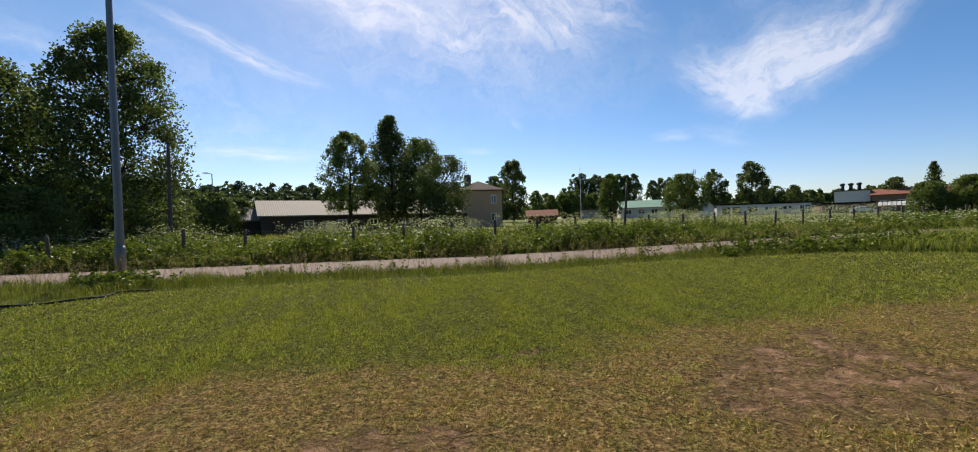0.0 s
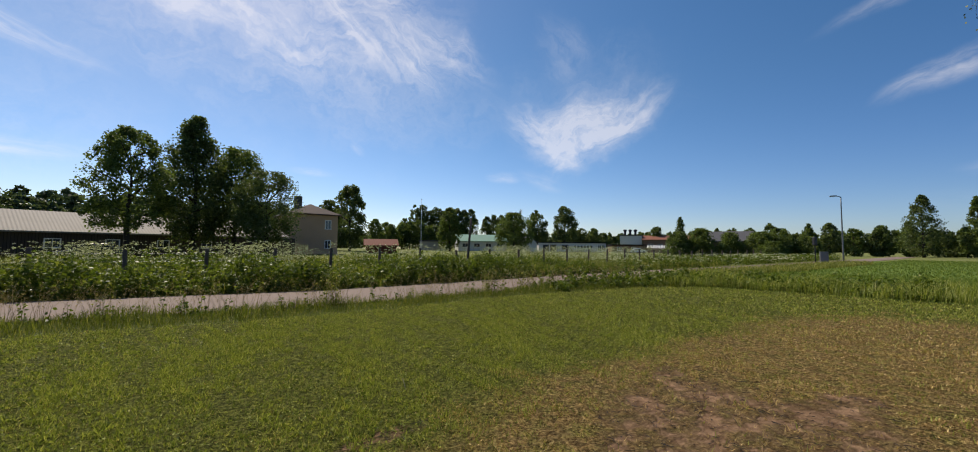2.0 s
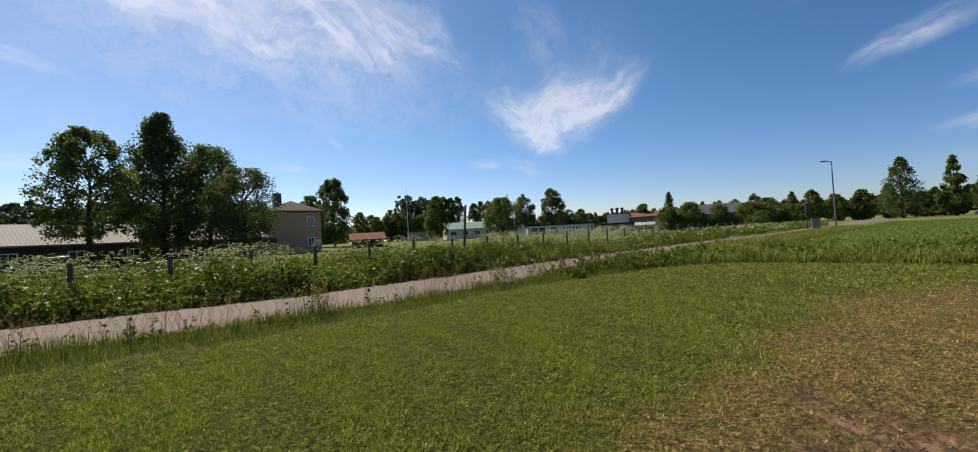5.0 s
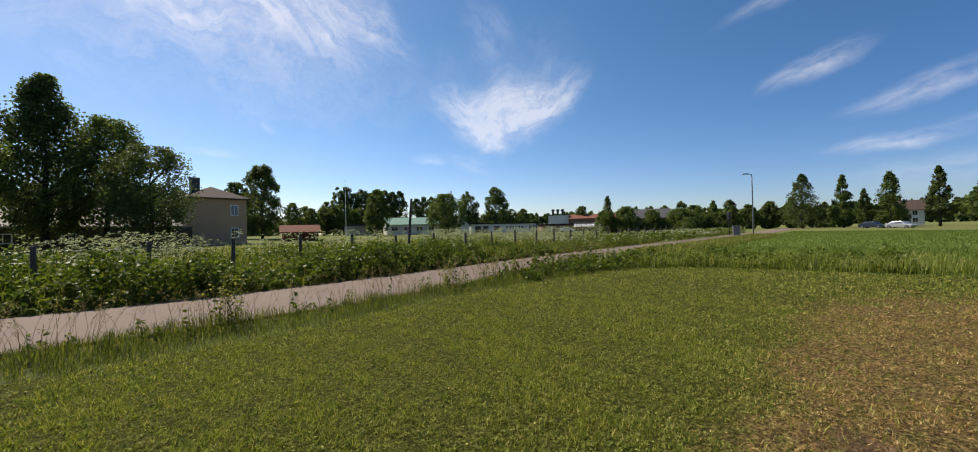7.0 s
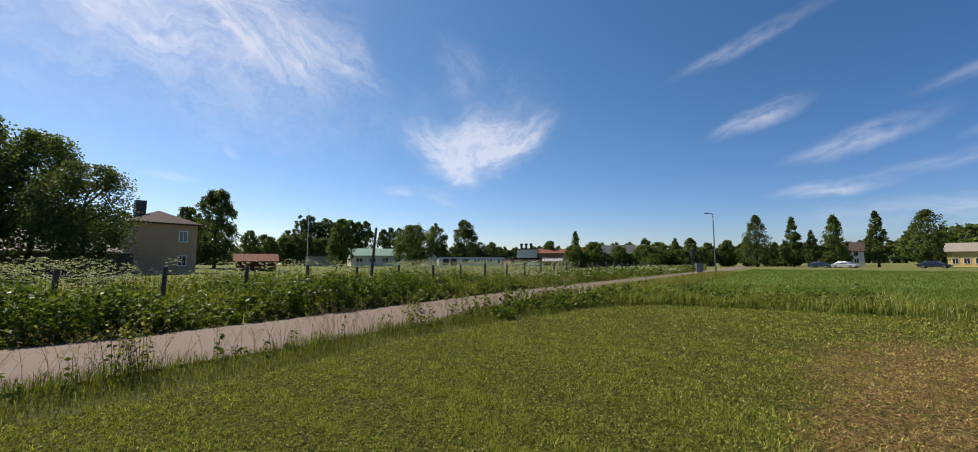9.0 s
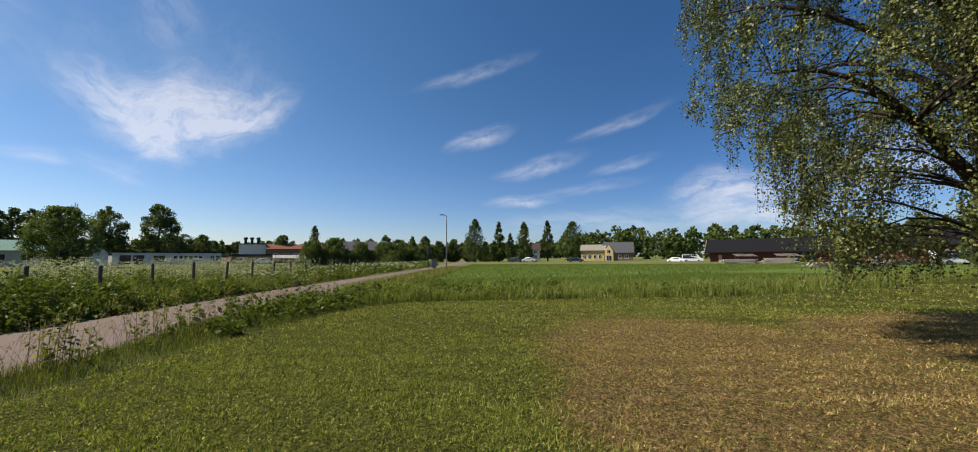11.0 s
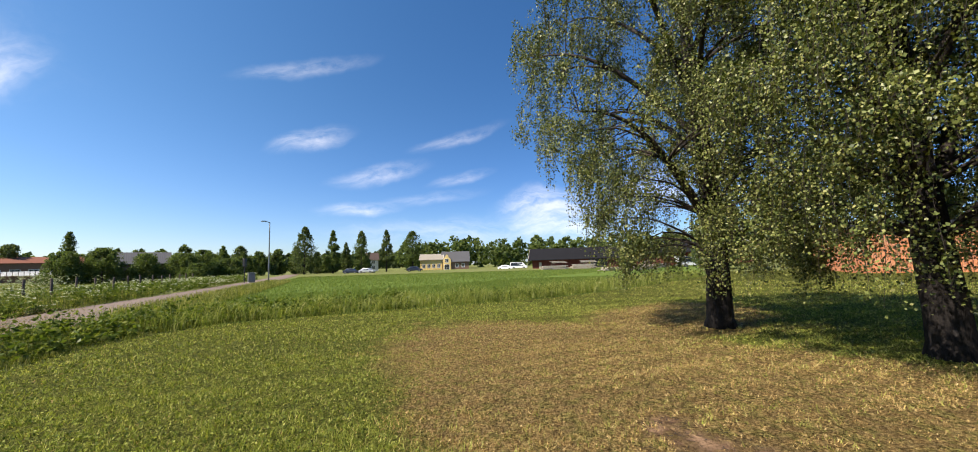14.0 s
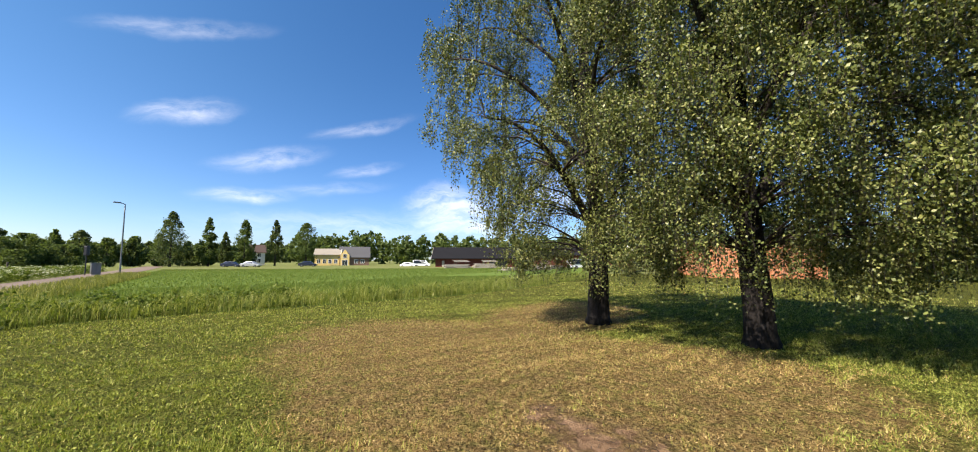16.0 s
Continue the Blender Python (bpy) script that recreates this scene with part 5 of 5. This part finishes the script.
# broad weeds at the lawn's corner, by the verge and round the pole
x, y, lane, lawn = region(3, 17, 8, 22, 16, r, lambda x, y, a, b: (b > 0.15) & (b < 2.4) & (a < -1.95) & (np.hypot(x - 10.0, y - 14.2) < 6.5))
weeds(x, y, r.uniform(0.25, 0.75, len(x)) * np.clip(lawn, 0.35, 1), 20, 0.11, "nettle", "leafy dock and nettles at the lawn's corner", r)
x, y = -12.0 + r.normal(0, 0.75, 150), 8.25 + r.normal(0, 0.22, 150)
weeds(x, y, r.uniform(0.15, 0.46, 150), 20, 0.09, "nettle", "bushy weeds round the foot of the pole", r)
x, y, lane, lawn = region(-10, 10, 6, 19, 5.0, r, lambda x, y, a, b: (b > 0.3) & (a < -1.9) & (a > -2.8))
weeds(x, y, r.uniform(0.15, 0.5, len(x)), 14, 0.075, "nettle", "low leafy weeds in the verge", r)
for cx, cy in ((-3.1, 11.4), (1.3, 13.2), (2.9, 14.1)):
    x, y = cx + r.normal(0, 0.16, 16), cy + r.normal(0, 0.10, 16)
    weeds(x, y, r.uniform(0.55, 0.95, 16), 16, 0.06, "tall_grass", "tall weed tuft beside the path", r, "weed_tuft")

# grass among the weeds and in the meadow behind
x, y, lane, lawn = region(4, 26, 14, 42, 60, r, lambda x, y, a, b: (a > 1.9) & (a < 10) & (np.sin(x * 1.3) * np.sin(y * 1.1) > -0.7))
strip("grass", np.stack([x, y, height(x, y)], 1), r.uniform(0.35, 0.85, len(x)), 0.015, "tall_grass", "pale tall grass beside the path", r, 0.6)
x, y, lane, lawn = region(-34, 22, 2, 44, 34, r, lambda x, y, a, b: (a > 1.8) & (a < 14))
strip("grass", np.stack([x, y, height(x, y)], 1), r.uniform(0.45, 1.0, len(x)) * np.clip(0.5 + (lane - 1.5) * 0.4, 0.4, 1), 0.016, "tall_grass", "tall meadow grass among the weeds", r, 0.4)
x, y, lane, lawn = region(-45, 60, 6, 75, 7, r, lambda x, y, a, b: (a > 14) & (a < 32))
strip("grass", np.stack([x, y, height(x, y)], 1), r.uniform(0.4, 0.75, len(x)), 0.06, "tall_grass", "pale meadow grass behind the fence", r, 0.4)


def umbels(x, y, tall, heads, radius, label, r, dots=14, dot=0.02):
    """White umbellifers: a stem, and flat heads of tiny florets."""
    n = len(x)
    z = height(x, y)
    s = np.linspace(0, 1, 4)
    az = r.uniform(0, 6.28, n)
    pl = np.stack([x[:, None] + np.cos(az)[:, None] * 0.1 * s, y[:, None] + np.sin(az)[:, None] * 0.1 * s, z[:, None] + tall[:, None] * s], 2)
    v1, f1 = strands(pl, np.full(n, 0.007), np.full(n, 0.003), 3)
    stuff("umbel_stalk", v1, f1, MAT["nettle"], "green stalks of white umbel flowers", "flower")
    c = pl[:, -1:, :] + np.concatenate([r.normal(0, 0.15, (n, heads, 2)), -np.abs(r.normal(0.08, 0.22, (n, heads, 1)))], 2)
    c = c.reshape(-1, 3)
    rad = radius * r.uniform(0.6, 1.2, len(c))
    a, q = r.uniform(0, 6.28, (len(c), dots)), np.sqrt(r.uniform(0, 1, (len(c), dots)))
    p = c[:, None] + np.stack([np.cos(a) * q * rad[:, None], np.sin(a) * q * rad[:, None], -0.25 * rad[:, None] * q * q + r.normal(0, 0.006, a.shape)], 2)
    v, f = leaves(p.reshape(-1, 3), dot, r, 0, 0.9)
    stuff("umbel_flower", v, f, MAT["flower"], label, "flower")


def clumped(x0, x1, y0, y1, n, clumps, spread, r, lo, hi):
    cx, cy, _, _ = region(x0, x1, y0, y1, clumps / 100.0, r, lambda x, y, a, b: (a > lo) & (a < hi))
    k = r.integers(0, len(cx), n)
    return cx[k] + r.normal(0, spread, n), cy[k] + r.normal(0, spread * 0.7, n)


x, y = clumped(-34, 22, 8, 46, 2300, 9, 1.2, r, 6.0, 14.0)
umbels(x, y, r.uniform(0.75, 1.75, len(x)), 7, 0.055, "white cow parsley in loose drifts by the fence", r, 9, 0.030)
x, y = clumped(-40, -2, 6, 30, 110, 12, 0.9, r, 3.2, 7.0)
umbels(x, y, r.uniform(0.8, 1.35, len(x)), 4, 0.06, "white cow parsley standing in the nettles", r)
x, y = clumped(10, 60, 22, 58, 620, 9, 1.5, r, 2.0, 9.0)
umbels(x, y, r.uniform(0.6, 1.1, len(x)), 4, 0.10, "white flowers along the far path", r, 8, 0.055)

# field: rough grass at its rim, then level crop
r = np.random.default_rng(48)
x, y, lane, lawn = region(9, 32, -14, 20, 330, r, lambda x, y, a, b: (b > 0.03) & (b < 2.6) & (a < -2.0))
tall = r.uniform(0.36, 0.92, len(x)) * (0.74 + 0.26 * np.sin(x * 1.1 + y * 0.8) * np.sin(x * 2.3 - y)) * np.clip(0.55 + lawn, 0.55, 1.0)
strip("grass", np.stack([x, y, height(x, y)], 1), tall, 0.015, "rim_grass", "unmown grass at the rim of the field", r, 0.75)
x, y, lane, lawn = region(9, 26, -10, 18, 5, r, lambda x, y, a, b: (b > 0.1) & (b < 1.9) & (a < -2.2) & (np.sin(x * 0.9 + y * 1.3) > -0.35))
weeds(x, y, r.uniform(0.25, 0.62, len(x)), 18, 0.09, "nettle", "leafy weeds among the unmown grass of the field's rim", r)
x, y, lane, lawn = region(10, 36, -18, 26, 120, r, lambda x, y, a, b: (b > 1.8) & (b < 14) & (a < -3.5))
strip("crop", np.stack([x, y, height(x, y)], 1), r.uniform(0.08, 0.19, len(x)), 0.022, "crop_blade", "young green crop standing level in the field", r, 0.4)
x, y, lane, lawn = region(18, 74, -30, 46, 20, r, lambda x, y, a, b: (b > 14) & (a < -3.5))
strip("crop", np.stack([x, y, height(x, y)], 1), r.uniform(0.09, 0.14, len(x)), 0.05, "crop_blade", "young green crop standing level in the field", r, 0.4)

# ---- fence, poles and lamps ----
def post(at, tall, label, group="", wide=0.11, tilt=(0, 0), seed=0):
    r = random.Random(seed)
    bm = bmesh.new()
    h = wide / 2
    rings = tube(bm, [(0, 0, -0.15), (0.01 * r.uniform(-1, 1), 0, tall * 0.5), (0, 0, tall - 0.03), (0, 0, tall)], [h * 1.05, h, h * 0.95, h * 0.75], 7)
    for v in bm.verts:
        v.co.x *= 1 + 0.12 * r.uniform(-1, 1)
    me = bpy.data.meshes.new("fence_post")
    bm.to_mesh(me)
    bm.free()
    me.materials.append(MAT["post"])
    ob = new("fence_post", me)
    ob.matrix_world = pose(*at, tilt[0], tilt[1], r.uniform(0, 360))
    return tagged(ob, label, "fence post", group)


r = random.Random(3)
FENCE = [(-8.05 + 1.94 * k, 17.05 + 0.876 * k) for k in range(-8, 26)]
for k, (fx, fy) in enumerate(FENCE):
    post((fx, fy, z_at(fx, fy)), 1.38 + r.uniform(-0.06, 0.07), "weathered dark wooden fence post standing in tall weeds", "fence posts along the meadow", 0.12, (r.uniform(-3, 3), r.uniform(-3, 3)), k)
wires = []
for h in (0.55, 0.95, 1.22):
    line = np.array([(fx, fy, z_at(fx, fy) + h) for fx, fy in FENCE])
    mid = (line[1:] + line[:-1]) / 2 - np.array([0, 0, 0.02])
    full = np.empty((len(line) * 2 - 1, 3))
    full[0::2], full[1::2] = line, mid
    bm = bmesh.new()
    tube(bm, full, [0.003] * len(full), 4)
    tagged(part("fence_wire", bm, MAT["zinc"]), "thin sagging galvanised fence wire", "fence wire", "fence wires")


def round_pole(name, at, tall, r0, r1, mat, label, category, lean=(0, 0), sides=14):
    root = thing(name, at, label, category)
    bm = bmesh.new()
    tube(bm, [(lean[0] * s, lean[1] * s, tall * s - 0.1) for s in np.linspace(0, 1, 9)], [r0 + (r1 - r0) * s for s in np.linspace(0, 1, 9)], sides)
    part("pole", bm, MAT[mat], root)
    return root


# street lamp close to the path, its head above the view
lamp = round_pole("street_lamp", (-13.2, 9.25, 0.0), 10.4, 0.105, 0.06, "zinc", "tall grey galvanised street lamp rising from bushy weeds", "street lamp")
bm = bmesh.new()
tube(bm, [(0, 0, -0.05), (0, 0, 0.9), (0, 0, 1.0)], [0.125, 0.125, 0.106], 14)
part("sleeve", bm, MAT["zinc"], lamp)
block(lamp, "hatch", (-0.05, -0.133, 0.55), (0.05, -0.118, 0.85), "zinc")
bm = bmesh.new()
tube(bm, [(0, 0, 10.28), (-0.02, 0.25, 10.42), (-0.03, 0.55, 10.45)], [0.05, 0.04, 0.04], 10)
part("arm", bm, MAT["zinc"], lamp)
bm = bmesh.new()
box(bm, (-0.15, 0.5, 10.38), (0.10, 1.1, 10.52))
part("lamp_head", bm, MAT["dark_metal"], lamp, "flat dark lamp housing", 0.03)


def far_lamp(at, tall, turn, label):
    root = round_pole("street_lamp", at, tall, 0.085, 0.05, "zinc", label, "street lamp")
    root.matrix_world = pose(*at, 0, 0, turn)
    bm = bmesh.new()
    tube(bm, [(0, 0, tall - 0.12), (-0.25, 0, tall - 0.04), (-0.45, 0, tall)], [0.045, 0.04, 0.035], 8)
    part("arm", bm, MAT["zinc"], root)
    bm = bmesh.new()
    box(bm, (-0.95, -0.14, tall - 0.05), (-0.35, 0.14, tall + 0.07))
    part("lamp_head", bm, MAT["zinc"], root, "flat grey lamp head", 0.03)
    return root


far_lamp((45.9, 33.9, 0.0), 7.4, -40, "slim grey street lamp beside the far cycle path")
far_lamp((-43.3, 43.0, 0.4), 8.0, 30, "slim street lamp before the wooded hill")
wp = round_pole("utility_pole", (-22.9, 19.3, z_at(-22.9, 19.3)), 6.4, 0.11, 0.085, "post", "dark wooden utility pole beside tall trees", "utility pole", (0.1, 0.0))
block(wp, "cap", (0.0, -0.09, 6.28), (0.2, 0.09, 6.36), "dark_metal", bevel=0.02)
tp = round_pole("leaning_post", (2.25, 22.2, 0.0), 3.15, 0.075, 0.055, "post", "tall leaning wooden post beside the fence", "post", (0.28, 0.1), 10)
fp = round_pole("flagpole", (4.6, 96.1, z_at(4.6, 96.1)), 12.2, 0.07, 0.03, "trim", "white flagpole before a row of poplars", "flagpole", sides=10)
bm = bmesh.new()
bmesh.ops.create_uvsphere(bm, u_segments=10, v_segments=6, radius=0.11, matrix=Matrix.Translation((0, 0, 12.2)))
part("finial", bm, MAT["trim"], fp)
# lattice mast with aerials
mast = thing("radio_mast", (60.3, 191.5, 1.1), "thin lattice radio mast with aerials above trees", "mast")
for ax, ay in ((-0.4, -0.3), (0.4, -0.3), (0.0, 0.45)):
    bm = bmesh.new()
    tube(bm, [(ax, ay, 0), (ax * 0.6, ay * 0.6, 19.5)], [0.09, 0.06], 6)
    part("leg", bm, MAT["dark_metal"], mast)
for k in range(20):
    bm = bmesh.new()
    s0, s1 = 1 - 0.4 * k / 20, 1 - 0.4 * (k + 1) / 20
    pts = [(-0.4, -0.3), (0.4, -0.3), (0.0, 0.45)]
    for j in range(3):
        a, b = pts[j], pts[(j + 1) % 3]
        tube(bm, [(a[0] * s0, a[1] * s0, k * 0.975), (b[0] * s1, b[1] * s1, (k + 1) * 0.975)], [0.035, 0.035], 4)
    part("brace", bm, MAT["dark_metal"], mast)
for k, ax in enumerate((-0.7, 0.7, 0.1)):
    block(mast, "aerial", (ax - 0.14, -0.3, 17.6 + 0.4 * k), (ax + 0.14, -0.1, 19.8 + 0.4 * k), "trim", "pale panel aerial", 0.03)

# cabinet and signal by the far path
cab = thing("utility_cabinet", (47.4, 37.0, z_at(47.4, 37.0)), "grey steel utility cabinet beside the path", "cabinet", turn=-40)
block(cab, "body", (-0.38, -0.2, 0.1), (0.38, 0.2, 1.22), "zinc", bevel=0.02)
block(cab, "plinth", (-0.35, -0.18, -0.1), (0.35, 0.18, 0.1), "grey")
block(cab, "cap", (-0.42, -0.24, 1.225), (0.42, 0.24, 1.28), "zinc", bevel=0.015)
for dx in (-0.19, 0.19):
    block(cab, "door", (dx - 0.17, -0.218, 0.18), (dx + 0.17, -0.202, 1.16), "zinc", bevel=0.005)
sig = round_pole("signal_post", (46.5, 37.3, z_at(46.5, 37.3)), 2.6, 0.05, 0.05, "dark_metal", "dark signal box on a steel post", "signal")
block(sig, "signal_box", (-0.2, -0.16, 2.0), (0.2, 0.16, 3.0), "dark_metal", bevel=0.06)


# ---- vehicles and yard ----
MAT["car_white"] = plain("white_car_paint", (0.75, 0.76, 0.77), 0.25, 0.03, 2.0, 0.0, 0.0)
MAT["car_dark"] = plain("dark_blue_car_paint", (0.03, 0.04, 0.07), 0.25, 0.1, 2.0, 0.2, 0.0)
MAT["car_silver"] = plain("silver_car_paint", (0.45, 0.46, 0.48), 0.3, 0.05, 2.0, 0.5, 0.0)
MAT["tyre"] = plain("tyre_rubber", (0.02, 0.02, 0.02), 0.9, 0.2, 8.0)
MAT["lens"] = plain("lamp_lens", (0.6, 0.58, 0.55), 0.2, 0.1, 6.0)
MAT["red_lens"] = plain("red_lamp_lens", (0.35, 0.02, 0.02), 0.2, 0.1, 6.0)


def car(at, turn, paint, label, van=False):
    root = thing("van" if van else "car", at, label, "van" if van else "car", turn=turn)
    prof = ([(-2.3, 0.35), (-2.35, 0.9), (-1.75, 1.05), (-1.15, 1.85), (2.3, 1.92), (2.35, 0.35)] if van
            else [(-2.1, 0.32), (-2.15, 0.72), (-1.2, 0.88), (-0.55, 1.40), (0.95, 1.42), (1.65, 0.98), (2.1, 0.92), (2.12, 0.32)])
    bm = bmesh.new()
    a = [bm.verts.new((x, -0.85 + (0.13 if z > 1.2 else 0), z)) for x, z in prof]
    b = [bm.verts.new((x, 0.85 - (0.13 if z > 1.2 else 0), z)) for x, z in prof]
    n = len(prof)
    bm.faces.new(a)
    bm.faces.new(b[::-1])
    for k in range(n):
        bm.faces.new((a[k], b[k], b[(k + 1) % n], a[(k + 1) % n]))
    bmesh.ops.recalc_face_normals(bm, faces=bm.faces)
    part("body", bm, MAT[paint], root, bevel=0.05)
    top = 1.86 if van else 1.36
    spans = [(-0.95, 0.2), (0.3, 2.1)] if van else [(-0.55, 0.15), (0.22, 1.05)]
    for side in (-1, 1):
        for x0, x1 in spans:
            bm = bmesh.new()
            q = [bm.verts.new(p) for p in ((x0 - 0.3, side * 0.852, 0.98), (x1 + 0.1, side * 0.852, 0.98), (x1, side * 0.742, top - 0.06), (x0 + 0.05, side * 0.742, top - 0.06))]
            bm.faces.new(q)
            bmesh.ops.solidify(bm, geom=bm.faces[:], thickness=0.012)
            part("side_window", bm, MAT["glass"], root)
        for wx in (-1.35, 1.35):
            bm = bmesh.new()
            tube(bm, [(wx, side * 0.70, 0.33), (wx, side * 0.72, 0.33), (wx, side * 0.88, 0.33), (wx, side * 0.90, 0.33)], [0.28, 0.33, 0.33, 0.27], 18)
            wheel = part("wheel", bm, MAT["tyre"], root)
            bm = bmesh.new()
            tube(bm, [(wx, side * 0.89, 0.33), (wx, side * 0.915, 0.33)], [0.2, 0.17], 14)
            part("rim", bm, MAT["zinc"], wheel)
        block(root, "headlight", (-2.2, side * 0.62 - 0.15, 0.62), (-2.1, side * 0.62 + 0.15, 0.76), "lens", bevel=0.02)
        block(root, "tail_light", (2.08, side * 0.66 - 0.12, 0.7), (2.37 if van else 2.14, side * 0.66 + 0.12, 0.88), "red_lens", bevel=0.02)
    return root


car((108.9, 5.1, -0.45), 70, "car_white", "white parked car at the field's far end")
car((102.6, 41.7, -0.15), 80, "car_silver", "silver car parked below young poplars")
car((104.0, 46.5, -0.15), 85, "car_dark", "dark car parked below young poplars")
car((106.5, 30.0, -0.1), 95, "car_dark", "dark car parked before the yellow house")
car((108.6, 1.5, -0.3), 85, "car_white", "white van parked beside the barn", True)
car((66.5, -25.6, -0.1), 100, "car_white", "white van standing under the red barn's eaves", True)
car((-27.5, 43.0, z_at(-27.5, 43)), 40, "car_dark", "dark blue car parked before the long shed")
car((63.5, 97.0, z_at(63.5, 97)), 150, "car_white", "white car parked by the low halls")


def timber_stack(at, turn, size, rows, label, seed):
    """Sawn boards in layers, uneven at the ends."""
    r = random.Random(seed)
    root = thing("timber_stack", at, label, "timber", turn=turn)
    ln, wd, _ = size
    z = 0.0
    for k in range(rows):
        n = 4
        for j in range(n):
            bm = bmesh.new()
            o = r.uniform(-0.5, 0.5)
            y0 = -wd / 2 + wd * j / n
            box(bm, (-ln / 2 + o, y0 + 0.02, z), (ln / 2 + o, y0 + wd / n - 0.03, z + 0.14), Matrix.Rotation(r.uniform(-0.03, 0.03), 4, "Z"))
            part("plank", bm, MAT["timber"], root)
        z += 0.17
    return root


timber_stack((75.5, -4.2, -0.1), -80, (4.6, 1.6, 0), 5, "stack of pale grey boards before the barn", 1)
timber_stack((74.8, -9.4, -0.1), -86, (4.0, 1.5, 0), 6, "heap of weathered planks before the barn", 2)
timber_stack((56.8, -12.6, 0.0), -72, (8.5, 1.8, 0), 3, "long low pile of grey planks at the field's edge", 3)
timber_stack((66.0, -20.2, 0.0), -60, (3.4, 1.4, 0), 4, "loose pale planks leaning beside the barn", 4)


def lean_roof(at, turn, label):
    """A small open shelter: posts and a pale sloping roof."""
    root = thing("shelter", at, label, "shelter", turn=turn)
    for px in (-1.2, 1.2):
        for py in (-0.8, 0.8):
            block(root, "leg", (px - 0.06, py - 0.06, -0.05), (px + 0.06, py + 0.06, 1.5 + 0.15 * py), "post")
    bm = bmesh.new()
    q = [bm.verts.new(p) for p in ((-1.6, -1.2, 1.40), (1.6, -1.2, 1.40), (1.6, 1.2, 1.80), (-1.6, 1.2, 1.80))]
    bm.faces.new(q)
    bmesh.ops.solidify(bm, geom=bm.faces[:], thickness=0.06)
    part("roof", bm, MAT["pale_roof"], root, "pale sheet roof")
    return root


lean_roof((80.5, -5.6, -0.2), -80, "small open shelter with pale roof before the barn")
lean_roof((79.5, -11.4, -0.2), -88, "small open shelter with pale roof before the barn")
# boards leaning on each other by the second barn
lb = thing("leaning_boards", (67.0, -18.2, 0.0), "long pale boards leaning against a trestle", "timber", turn=-70)
for k in range(4):
    bm = bmesh.new()
    tube(bm, [(-2.2 + 0.5 * k, 0.3 * k, 0.05), (1.4 + 0.5 * k, 0.3 * k, 1.5 - 0.15 * k)], [0.09, 0.09], 6)
    part("plank", bm, MAT["timber"], lb)
block(lb, "trestle", (0.9, -0.3, 0.0), (1.1, 1.2, 1.25), "post")
# black hose in the grass by the path
bm = bmesh.new()
hose = spline(np.array([(-16, 4.2), (-12.6, 5.4), (-11.2, 6.2), (-10.7, 6.9), (-10.9, 7.4), (-10.3, 7.7)], float), 0.12)
tube(bm, [(x, y, 0.035 + 0.012 * math.sin(k * 0.7)) for k, (x, y) in enumerate(hose)], [0.026] * len(hose), 8)
ho = part("hose", bm, MAT["tyre"])
tagged(ho, "black plastic hose lying in the grass by the path", "hose")
# pale straw stalk sticking up in the lawn
bm = bmesh.new()
tube(bm, [(0, 0, -0.01), (-0.012, 0.01, 0.06), (-0.035, 0.015, 0.125)], [0.004, 0.0035, 0.002], 6)
stalk = part("straw_stalk", bm, MAT["timber"])
stalk.location = (-1.42, 5.07, 0.01)
tagged(stalk, "pale dry stalk standing up in the lawn", "stalk")
